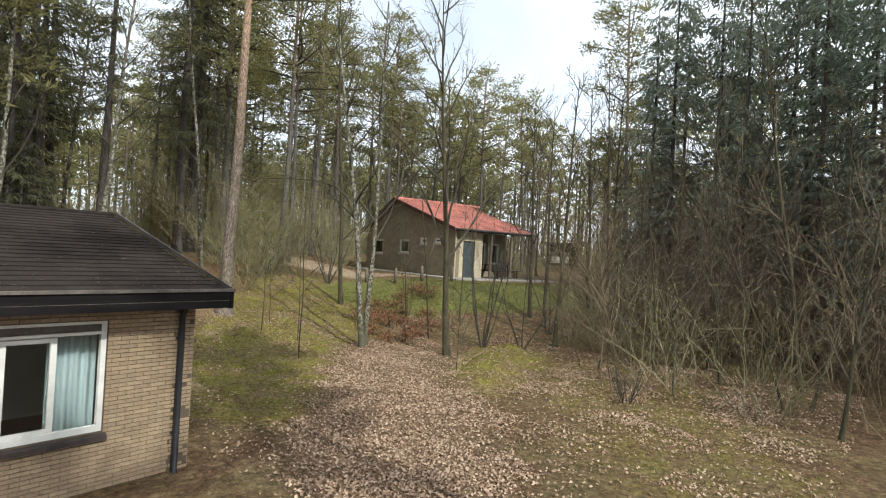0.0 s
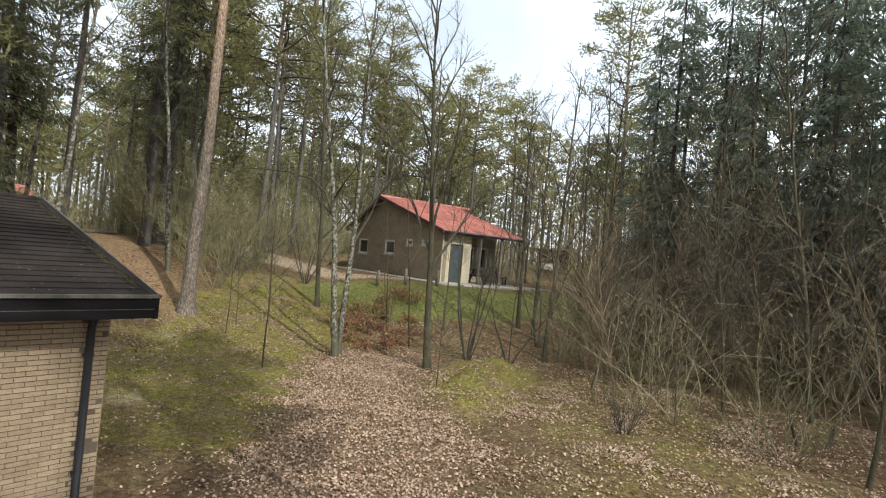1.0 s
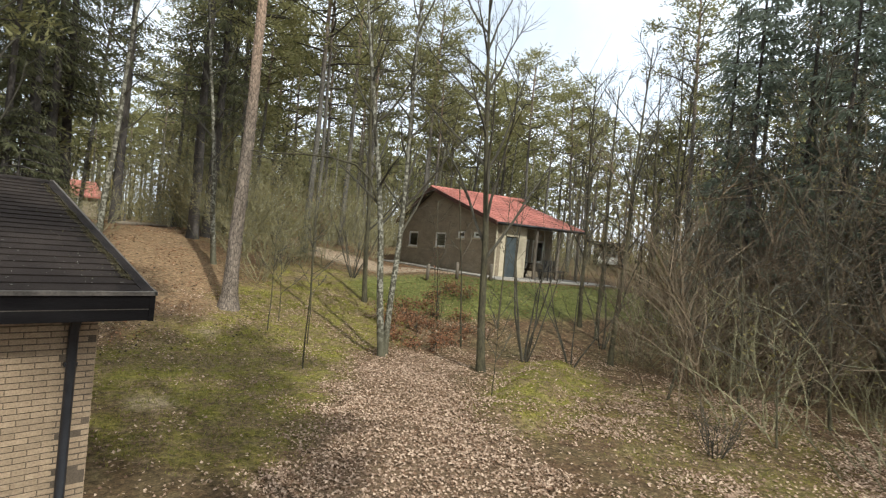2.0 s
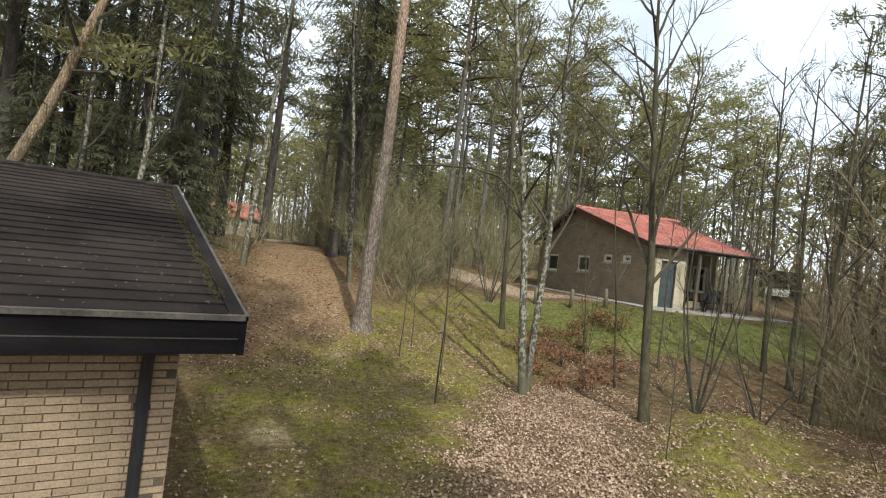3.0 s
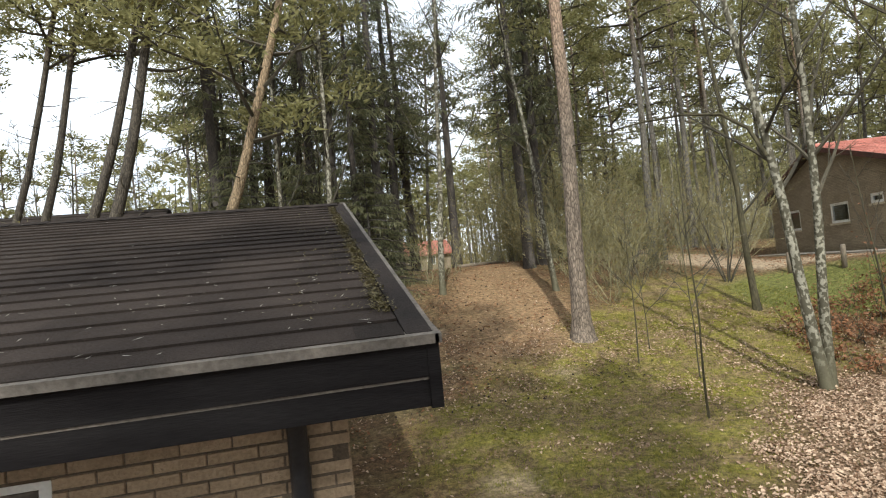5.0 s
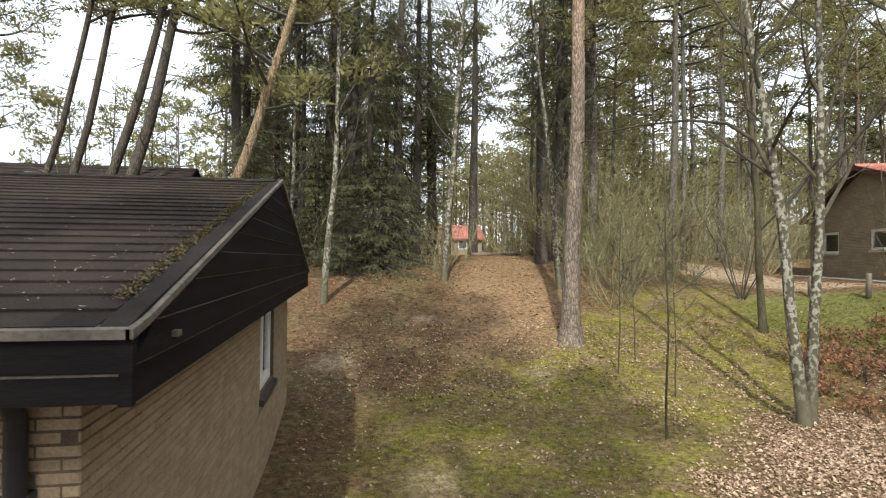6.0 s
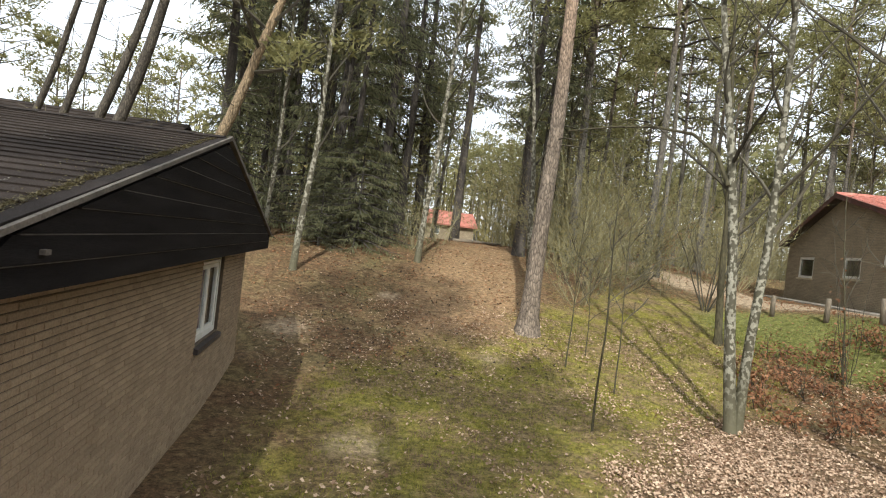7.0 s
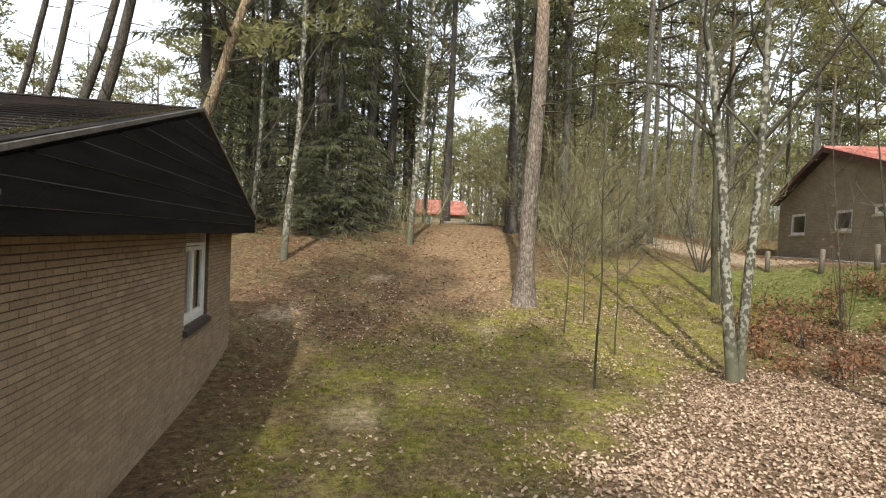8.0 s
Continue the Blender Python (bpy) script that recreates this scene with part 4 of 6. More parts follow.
# ---- simple far houses ----
def far_house(name, label, x0, y0, x1, y1, base, eave, ridge, roof_mat, wall_mat):
    h = thing(name, label, "house")
    q = Shape()
    q.box(x0, y0, base - 0.5, x1, y1, eave)
    part("wall", q, wall_mat, h)
    ym = (y0 + y1) / 2
    for ya in (y0 - 0.5, y1 + 0.5):
        za = eave - 0.15
        q = Shape()
        q.prism([(x0 - 0.4, ya, za), (x0 - 0.4, ym, ridge), (x0 - 0.4, ym, ridge + 0.14), (x0 - 0.4, ya, za + 0.14)], (x1 - x0 + 0.8, 0, 0))
        part("roof", q, roof_mat, h)
        rows = 10
        for r in range(rows):
            f = r / rows
            q = Shape()
            yy, zz = ya + (ym - ya) * f, za + 0.14 + (ridge - za) * f
            y2, z2 = ya + (ym - ya) * (f + 1.05 / rows), za + 0.14 + (ridge - za) * (f + 1.05 / rows)
            q.quad((x0 - 0.4, yy, zz + 0.05), (x1 + 0.4, yy, zz + 0.05), (x1 + 0.4, y2, z2 + 0.01), (x0 - 0.4, y2, z2 + 0.01))
            q.quad((x0 - 0.4, yy, zz), (x1 + 0.4, yy, zz), (x1 + 0.4, yy, zz + 0.05), (x0 - 0.4, yy, zz + 0.05))
            part("tile_course", q, roof_mat, h)
    for gx in (x0, x1):
        q = Shape()
        q.prism([(gx - 0.06, y0, eave), (gx - 0.06, y1, eave), (gx - 0.06, ym, ridge)], (0.12, 0, 0))
        part("gable", q, wall_mat, h)
    n = int((x1 - x0) / 2.4)
    for i in range(n):
        wx = x0 + 0.8 + i * 2.4
        w = part("window", Shape(), M_FRAME, h)
        box_part("window_frame", (wx, y0 - 0.03, base + 0.9, wx + 1.1, y0 - 0.005, base + 2.0), M_FRAME, w)
        box_part("pane", (wx + 0.08, y0 - 0.045, base + 0.98, wx + 1.02, y0 - 0.032, base + 1.92), M_DOOR, w)


far_house("far_cottage", "low cottage with a red roof among distant trees", 10.8, 66.0, 17.0, 72.0, 3.0, 5.25, 6.9, M_TILE, M_WALL2)
far_house("rear_bungalow", "bungalow with a dark roof behind the spruces", -14.0, 22.0, -6.6, 28.0, 2.9, 5.0, 6.65, M_SHINGLE_F, M_BRICK_F)


def parked_car(x, y, turn):
    c = thing("parked_car", "white parked car under a dark carport among trees", "car", (x, y, height(x, y)), turn=turn)
    q = Shape()
    side = [(-2.0, 0.28), (-2.05, 0.62), (-1.9, 0.85), (-1.0, 0.95), (-0.35, 1.40), (0.95, 1.45), (1.75, 1.05), (2.0, 0.85), (2.02, 0.3)]
    q.prism([(px, -0.82, pz) for px, pz in side], (0, 1.64, 0))
    part("body", q, M_FRAME, c)
    q = Shape()
    q.quad((-1.01, -0.70, 0.985), (-1.01, 0.70, 0.985), (-0.39, 0.62, 1.395), (-0.39, -0.62, 1.395))
    part("windscreen", q, M_PIPE, c)
    for sy in (-0.83, 0.83):
        q = Shape()
        q.quad((-0.75, sy, 0.97), (-0.25, sy, 1.34), (0.9, sy, 1.36), (1.5, sy, 1.02))
        part("side_window", q, M_PIPE, c)
        for px in (-1.25, 1.3):
            q = Shape()
            q.tube([(px, sy * 0.82, 0.31), (px, sy * 1.03, 0.31)], [0.31, 0.31], 14, cap=True)
            part("wheel", q, M_PIPE, c)
    for sy in (-0.62, 0.42):
        box_part("headlight", (-2.03, sy, 0.62, -1.95, sy + 0.2, 0.74), M_TRIM, c)


def carport(x, y, turn):
    c = thing("carport", "dark timber carport with a flat roof", "shelter", (x, y, height(x, y)), turn=turn)
    for px in (-2.6, 2.6):
        for py in (-1.6, 1.6):
            box_part("post", (px - 0.06, py - 0.06, -0.1, px + 0.06, py + 0.06, 2.15), M_DARKWOOD, c)
    box_part("roof", (-2.9, -1.9, 2.15, 2.9, 1.9, 2.32), M_DARKWOOD, c)
    box_part("rear_panel", (2.66, -1.6, 0.0, 2.72, 1.6, 2.15), M_DARKWOOD, c)


parked_car(48.9, 20.2, 24)
carport(49.0, 20.2, 24)

# fallen log on the slope
lx, ly = (6.0, 21.7), (8.4, 22.45)
q = Shape()
pts = [Vector((lx[0] + (ly[0] - lx[0]) * f, lx[1] + (ly[1] - lx[1]) * f, 0)) for f in (0, 0.25, 0.5, 0.75, 1)]
q.tube([(p.x, p.y, height(p.x, p.y) + 0.06) for p in pts], [0.075, 0.085, 0.08, 0.07, 0.06], 8, lumpy=0.15, cap=True)
tagged(part("fallen_log", q, M_WOODOLD, None, smooth=True), "pale barkless log lying on the slope", "log")


# ---- trees ----
def wander(p, d, length, n, bend, rng, lift=0.0):
    """A wavy line of points from p along d."""
    pts, d = [Vector(p)], Vector(d).normalized()
    for _ in range(n):
        d = (d + Vector((rng.uniform(-bend, bend), rng.uniform(-bend, bend), rng.uniform(-bend, bend) + lift))).normalized()
        pts.append(pts[-1] + d * (length / n))
    return pts


def taper(r0, r1, n):
    return [r0 + (r1 - r0) * i / n for i in range(n + 1)]


def along(pts, f):
    k = min(int(f * (len(pts) - 1)), len(pts) - 2)
    t = f * (len(pts) - 1) - k
    return pts[k].lerp(pts[k + 1], t), (pts[k + 1] - pts[k]).normalized()


def side_dir(d, rng, spread):
    """A direction that leaves d by about spread (radians)."""
    u = d.cross(Vector((rng.uniform(-1, 1), rng.uniform(-1, 1), rng.uniform(-1, 1)))).normalized()
    return (d * math.cos(spread) + u * math.sin(spread)).normalized()


def stem_line(tall, lean, rng, n=12, wave=0.06, bow=0.0):
    """Points of a stem from its foot: lean is the sideways shift at the top."""
    pts = []
    for i in range(n + 1):
        f = i / n
        w = wave * min(1, f * 4) * tall / 10
        b = bow * math.sin(math.pi * f)
        pts.append(Vector((lean[0] * f + b + w * noise.noise((f * 3.1, rng.random() * 0.2, 1.7)), lean[1] * f + w * noise.noise((f * 2.7, 5.5, 0.3)), -0.15 + (tall + 0.15) * f)))
    return pts


def stem_mesh(pts, r0, r1, sides, flare=0.5, lumpy=0.08):
    s = Shape()
    n = len(pts) - 1
    ext = [pts[0], pts[0].lerp(pts[1], 0.15), pts[0].lerp(pts[1], 0.45)] + pts[1:]
    rad = []
    for i, p in enumerate(ext):
        f = max(0.0, (p.z + 0.15) / (pts[-1].z + 0.15))
        rad.append((r0 + (r1 - r0) * f ** 0.9) * (1 + flare * math.exp(-(p.z + 0.15) * 3.2)))
    s.tube(ext, rad, sides, lumpy=lumpy)
    return s


def tuft(s, p, d, rng, n, length, width, mi):
    """A brush of needles round a twig's end."""
    for _ in range(n):
        v = (d * rng.uniform(0.15, 1.0) + Vector((rng.uniform(-1, 1), rng.uniform(-1, 1), rng.uniform(-0.6, 1)))).normalized() * length * rng.uniform(0.6, 1.15)
        u = v.cross(Vector((rng.uniform(-1, 1), rng.uniform(-1, 1), rng.uniform(-1, 1)))).normalized() * width * 0.5
        o = p + d * rng.uniform(-0.5, 0.2) * length
        s.tri(o - u, o + u, o + v, mi)


def pad(s, c, rng, n, needle, width, size=1.0):
    """A flattened cushion of needles, as at the end of a pine's branch."""
    rx, rz = rng.uniform(0.32, 0.6) * size, rng.uniform(0.1, 0.2) * size
    for _ in range(n):
        a, r = rng.uniform(0, 2 * math.pi), rng.random() ** 0.6
        o = c + Vector((math.cos(a) * r * rx, math.sin(a) * r * rx, rng.uniform(-0.6, 1.0) * rz))
        v = Vector((math.cos(a) * r + rng.uniform(-0.7, 0.7), math.sin(a) * r + rng.uniform(-0.7, 0.7), rng.uniform(-0.25, 1.0))).normalized() * needle * rng.uniform(0.6, 1.2)
        u = v.cross(Vector((rng.uniform(-1, 1), rng.uniform(-1, 1), rng.uniform(-1, 1)))).normalized() * width * 0.5
        s.tri(o - u, o + u, o + v, 1)


def pine_crown(pts, tall, start, spread, rng, limbs=24, subs=6, tufts=4, needle=0.19, width=0.05, blades=10, dead=8, size=1.0):
    s = Shape()
    for k in range(dead):
        p, d = along(pts, rng.uniform(0.25, start / tall))
        a = rng.uniform(0, 2 * math.pi)
        line = wander(p, (math.cos(a), math.sin(a), rng.uniform(-0.2, 0.3)), rng.uniform(0.5, 1.6), 3, 0.25, rng)
        s.tube(line, taper(0.022, 0.006, 3), 3, 0)
    for k in range(limbs):
        f = start / tall + (1 - start / tall) * ((k + rng.random()) / limbs) ** 0.9
        p, d = along(pts, min(f, 0.995))
        a = k * 2.4 + rng.uniform(-0.5, 0.5)
        g = (f - start / tall) / (1 - start / tall)
        ln = spread * (0.68 + 0.55 * math.sin(math.pi * min(1, 0.15 + g * 0.8))) * rng.uniform(0.6, 1.15)
        up = rng.uniform(0.0, 0.38) + 0.35 * g
        line = wander(p, (math.cos(a), math.sin(a), up), ln, 5, 0.22, rng, 0.06)
        s.tube(line, taper(0.055 * (1.2 - g * 0.7), 0.014, 5), 4, 0)
        for j in range(subs):
            q, e = along(line, rng.uniform(0.35, 1.0))
            sub = wander(q, side_dir(e, rng, rng.uniform(0.4, 1.1)), rng.uniform(0.35, 0.9), 2, 0.3, rng, 0.12)
            s.strip(sub[0], sub[1], 0.012, 0.009, rng)
            s.strip(sub[1], sub[2], 0.009, 0.004, rng)
            pad(s, sub[1], rng, tufts * blades // 3, needle, width, size)
            pad(s, sub[2], rng, tufts * blades - tufts * blades // 3, needle, width, size)
    return s


def spruce_crown(pts, tall, start, reach, rng, gap=0.42, per=6, droop=0.35, width=0.075, hang=0.42, ragged=0.7, spray=0.13):
    s = Shape()
    zz = start
    while zz < tall - 0.2:
        f = zz / tall
        p, d = along(pts, min(f, 0.99))
        for k in range(per):
            if rng.random() < ragged * 0.5:
                continue
            a = rng.uniform(0, 2 * math.pi)
            ln = (reach * (1 - (zz - start) / (tall - start)) ** 0.75 + 0.25) * rng.uniform(0.6, 1.1)
            n = 5
            line = [p.copy()]
            dirv = Vector((math.cos(a), math.sin(a), 0.1))
            for i in range(n):
                dirv.z -= droop / n * 1.4 if i < 3 else -droop / n * 1.2
                line.append(line[-1] + dirv.normalized() * ln / n)
            s.tube(line, taper(0.03 * (1.2 - f), 0.006, n), 3, 0)
            steps = max(3, int(ln / spray))
            for i in range(steps):
                c, e = along(line, 0.18 + 0.82 * (i + rng.random() * 0.6) / steps if i < steps - 1 else 0.98)
                side = e.cross(Vector((0, 0, 1))).normalized()
                for sg in (-1, 1):
                    v = (side * sg * rng.uniform(0.25, 0.9) + e * rng.uniform(0.2, 0.7) + Vector((0, 0, -rng.uniform(0.15, 1.25)))).normalized() * hang * rng.uniform(0.5, 1.25)
                    w = v.cross(Vector((rng.uniform(-1, 1), rng.uniform(-1, 1), 0.3))).normalized() * width * rng.uniform(0.35, 0.7)
                    mid = c + v * 0.55
                    s.quad(c - w * 0.5, mid - w, c + v, mid + w, 1)
                    w2 = v.cross(w).normalized() * width * rng.uniform(0.3, 0.55)
                    s.tri(c, mid + w2 * 1.6 + v * 0.2, c + v * 0.75 - w2, 1)
        zz += gap * rng.uniform(0.7, 1.25)
    return s


def bare_crown(pts, tall, start, rng, limbs=14, length=2.6, rise=0.9, subs=5, twigs=4, r=0.035, fine=0.0035, budding=0):
    s = Shape()
    for k in range(limbs):
        f = start / tall + (0.98 - start / tall) * (k + rng.random()) / limbs
        p, d = along(pts, f)
        a = k * 2.4 + rng.uniform(-0.6, 0.6)
        ln = length * (1.15 - 0.75 * (f - start / tall) / (1 - start / tall)) * rng.uniform(0.6, 1.2)
        line = wander(p, (math.cos(a), math.sin(a), rise * rng.uniform(0.6, 1.5)), ln, 6, 0.16, rng, 0.05)
        rr = r * (1.2 - 0.6 * f)
        s.tube(line, taper(rr, 0.006, 6), 5, 0)
        for j in range(subs):
            q, e = along(line, rng.uniform(0.25, 0.98))
            sub = wander(q, side_dir(e, rng, rng.uniform(0.4, 0.9)), ln * rng.uniform(0.2, 0.42), 3, 0.2, rng, 0.06)
            s.tube(sub, taper(max(rr * 0.3, 0.006), 0.004, 3), 3, 0)
            for m in range(twigs):
                c, h = along(sub, rng.uniform(0.2, 1.0))
                tw = wander(c, side_dir(h, rng, rng.uniform(0.3, 0.8)), rng.uniform(0.2, 0.55), 2, 0.25, rng, 0.04)
                s.strip(tw[0], tw[1], fine * 1.4, fine, rng)
                s.strip(tw[1], tw[2], fine, fine * 0.4, rng)
                for b in range(budding):
                    o, h2 = along(tw, rng.random())
                    u = Vector((rng.uniform(-1, 1), rng.uniform(-1, 1), rng.uniform(-1, 1))).normalized()
                    s.tri(o, o + u * 0.05, o + h2 * 0.055, 1)
    return s


def tree(kind, label, x, y, tall, r0, r1, lean, bark, crown, rng, group="", sides=10, wave=0.06, bow=0.0, flare=0.5, mats=None):
    t = thing(kind, label, "tree", (x, y, height(x, y)), group)
    pts = stem_line(tall, lean, rng, 14, wave, bow)
    part("trunk", stem_mesh(pts, r0, r1, sides, flare), bark, t, smooth=True)
    if crown:
        part("crown", crown(pts), mats, t)
    return t


R = random.Random(11)
# the tall pine by the path
tree("pine_tree", "tall pine with grey plated bark turning orange above, beside the path", 5.87, 10.45, 17.5, 0.215, 0.07, (0.22, -0.35),
     M_PINE, lambda p: pine_crown(p, 17.5, 10.6, 2.3, R, 26), R, sides=14, mats=[M_TWIG, M_NEEDLE], flare=0.9)
# birches
for x, y, tall, r0, lean, bow in ((7.25, 14.63, 12.5, 0.10, (-1.1, 0.45), 0.0), (3.7, 15.5, 13, 0.105, (1.1, -0.15), -0.15), (0.03, 13.3, 12, 0.10, (0.45, 0.1), 0.1),
                                  (-1.25, 16.5, 11, 0.085, (0.3, 0.2), 0.0), (7.95, 5.83, 11.5, 0.105, (-1.15, 0.95), 0.12), (8.13, 5.95, 11, 0.095, (0.1, -0.12), 0.10)):
    tree("birch_tree", "slender birch with white banded bark and bare twigs", x, y, tall, r0, 0.02, lean, M_BIRCH,
         lambda p, tall=tall, near=6 < x < 9 and y < 7: bare_crown(p, tall, tall * 0.27, R, 15 if near else 14, 2.6 if near else 2.2, 1.1, 5, 4, 0.036 if near else 0.032), R, "birches", 10, 0.10, bow, 0.25, [M_TWIG, M_BUD])
# the long arched limb of the paired birch
pair_birch = [o for o in scene.objects if o.name.startswith("birch_tree") and abs(o.location.x - 7.95) < 0.02][0]
limb, fine = Shape(), random.Random(3)
arc = [Vector(p) for p in ((-0.36, 0.33, 4.1), (-0.52, 0.5, 4.65), (-0.85, 0.75, 4.98), (-1.35, 1.12, 5.1), (-1.95, 1.6, 5.1), (-2.6, 2.1, 5.02))]
limb.tube(arc, taper(0.042, 0.012, 5), 6)
for k in range(16):
    p, d = along(arc, fine.uniform(0.3, 1.0))
    tw = wander(p, side_dir(d, fine, fine.uniform(0.4, 1.0)), fine.uniform(0.3, 0.9), 3, 0.2, fine, 0.05)
    limb.tube(tw, taper(0.008, 0.003, 3), 3)
part("limb", limb, M_BARK, pair_birch, "dark arched limb", smooth=True)
# bare broadleaf trees on the flat
for x, y, tall, r0, lean, start, ln, limbs in ((9.44, 3.64, 11.0, 0.112, (-0.45, 0.55), 2.7, 4.4, 19), (11.3, 10.83, 12.0, 0.10, (-0.5, 0.45), 2.6, 2.2, 14),
                                               (15.7, 4.4, 9.0, 0.08, (0.3, 0.4), 2.0, 2.3, 15), (13.6, 2.15, 9.5, 0.085, (0.5, -0.2), 2.0, 2.4, 15), (19.8, 3.75, 10, 0.09, (-0.3, 0.2), 2.2, 2.4, 15), (15.25, 3.5, 8.5, 0.075, (0.2, 0.1), 2.0, 2.2, 14)):
    tree("bare_tree", "leafless young oak with dark grey-green trunk", x, y, tall, r0, 0.015, lean, M_BARK,
         lambda p, tall=tall, start=start, ln=ln, limbs=limbs: bare_crown(p, tall, start, R, limbs, ln, 1.35, 6, 4, 0.046 if ln > 4 else 0.03, 0.004), R, "bare trees", 10, 0.10, 0.0, 0.45, [M_TWIG, M_BUD])
# saplings
for x, y, tall, r0, lean in ((5.37, 5.58, 5.4, 0.020, (0.05, 0.1)), (6.12, 8.55, 3.2, 0.018, (0.1, 0.1)), (11.3, 5.95, 6.5, 0.036, (-0.5, 0.4)), (6.6, 7.3, 3.4, 0.016, (0.0, 0.1)),
                             (6.9, 9.3, 2.4, 0.014, (-0.1, 0.0)), (12.6, 8.3, 4.2, 0.030, (-0.3, 0.2)), (7.4, 1.7, 2.0, 0.012, (0.1, 0.05)), (13.4, 6.2, 5.0, 0.04, (0.2, 0.1))):
    tree("sapling", "thin bare sapling rising from moss and dry leaves", x, y, tall, r0, 0.005, lean, M_BARK,
         lambda p, tall=tall: bare_crown(p, tall, tall * 0.35, R, 7, 0.8, 1.1, 3, 2, 0.009, 0.003), R, "saplings", 6, 0.12, 0.0, 0.2, [M_TWIG, M_BUD])


def clump(name, label, x, y, stems, tall, rng, spread=0.35, r=0.022, group="", extra=6, buds=0, mats=None):
    """Many stems from one foot."""
    t = thing(name, label, "shrub", (x, y, height(x, y)), group)
    for k in range(stems):
        a = 2 * math.pi * k / stems + rng.uniform(-0.4, 0.4)
        q = Shape()
        ln = tall * rng.uniform(0.6, 1.05)
        line = wander((0.06 * math.cos(a), 0.06 * math.sin(a), -0.08), (math.cos(a) * spread, math.sin(a) * spread, 1), ln, 7, 0.12, rng, 0.06)
        q.tube(line, taper(r * rng.uniform(0.7, 1.1), 0.004, 7), 5, 0)
        for j in range(extra):
            p, d = along(line, rng.uniform(0.3, 0.95))
            tw = wander(p, side_dir(d, rng, rng.uniform(0.4, 0.9)), ln * rng.uniform(0.12, 0.3), 3, 0.2, rng, 0.08)
            q.tube(tw, taper(0.007, 0.003, 3), 3, 0)
            for m in range(3):
                c, h = along(tw, rng.uniform(0.3, 1))
                t2 = wander(c, side_dir(h, rng, 0.6), 0.25, 1, 0.2, rng)
                q.tube(t2, [0.0035, 0.002], 3, 0)
                for b in range(buds):
                    o, h2 = along(t2, rng.random())
                    u = Vector((rng.uniform(-1, 1), rng.uniform(-1, 1), rng.uniform(-1, 1))).normalized()
                    q.tri(o, o + u * 0.05, o + h2 * 0.05, 1)
        part("stem", q, mats or [M_TWIG, M_BUD], t)
    return t


clump("hazel_clump", "many-stemmed bare hazel on the mossy slope", 12.7, 13.46, 9, 3.8, R, 0.42, 0.026, buds=1)
clump("hazel_clump", "many-stemmed bare shrub among dry leaves", 11.65, 3.83, 6, 5.6, R, 0.28, 0.036, extra=9)
clump("hazel_clump", "many-stemmed bare shrub among dry leaves", 12.3, 2.7, 4, 4.4, R, 0.45, 0.03, extra=9)
clump("hazel_clump", "many-stemmed bare shrub beside the lawn", 14.7, 3.0, 5, 5.0, R, 0.35, 0.032, extra=9)

# spruces on the crest and round about
SP_LABEL = "tall dark spruce with drooping branches on the crest"
spruce_variants = []
for k, (tall, start, reach, r0) in enumerate(((19, 5.6, 2.8, 0.25), (17, 4.0, 2.6, 0.22), (21, 7.5, 2.6, 0.27))):
    spruce_variants.append((tall, start, reach, r0))
SPRUCES = [(1.4, 17.4, 1, 0.75), (2.6, 20.8, 0, 1.0), (0.6, 19.4, 2, 0.95), (3.7, 23.3, 0, 0.95), (-1.2, 20.5, 1, 1.05), (-3.2, 19.0, 2, 0.95), (5.0, 27.0, 1, 0.9),
           (8.0, 18.5, 2, 0.95), (8.8, 19.0, 0, 0.95), (-1.9, 24.5, 2, 1.1), (1.2, 25.5, 0, 1.05), (-3.9, 26.8, 1, 1.1), (11.5, 24.5, 2, 0.9), (6.2, 22.6, 2, 0.9), (-2.4, 22.4, 1, 1.0), (0.2, 22.9, 2, 1.05), (2.3, 24.2, 1, 0.95),
           (-0.6, 27.5, 0, 1.05), (3.0, 28.5, 2, 1.0), (-4.0, 23.6, 0, 1.0), (4.7, 24.8, 2, 0.95), (9.9, 21.8, 1, 0.85)]
made = {}
for x, y, v, sc in SPRUCES:
    m = pose(x, y, height(x, y), R.uniform(-1.5, 1.5), R.uniform(-1.5, 1.5), R.uniform(0, 360)) @ Matrix.Scale(sc, 4)
    if v not in made:
        tall, start, reach, r0 = spruce_variants[v]
        made[v] = tree("spruce_tree", SP_LABEL, x, y, tall, r0, 0.03, (0.1, 0.1), M_BARKDARK, lambda p: spruce_crown(p, tall, start, reach, R, 0.55, 6, 0.45, 0.046, 0.5, 0.6, 0.15), R, "spruces", 10, 0.05, 0, 0.3, [M_BARKDARK, M_SPRUCE])
        made[v].matrix_basis = m
    else:
        copy_thing(made[v], m)
low = tree("low_spruce", "low bushy spruce with branches to the ground", 1.7, 17.0, 4.5, 0.07, 0.01, (0, 0), M_BARKDARK,
           lambda p: spruce_crown(p, 4.5, 0.35, 1.8, R, 0.2, 8, 0.45, 0.032, 0.30, 0.35), R, "low spruces", 8, mats=[M_BARKDARK, M_SPRUCE])
for x, y, sc in ((0.8, 17.6, 0.9), (2.5, 18.3, 0.8), (-0.4, 18.6, 1.1), (-2.6, 17.4, 1.2), (0.5, 16.4, 0.6)):
    copy_thing(low, pose(x, y, height(x, y), 0, 0, R.uniform(0, 360)) @ Matrix.Scale(sc, 4))

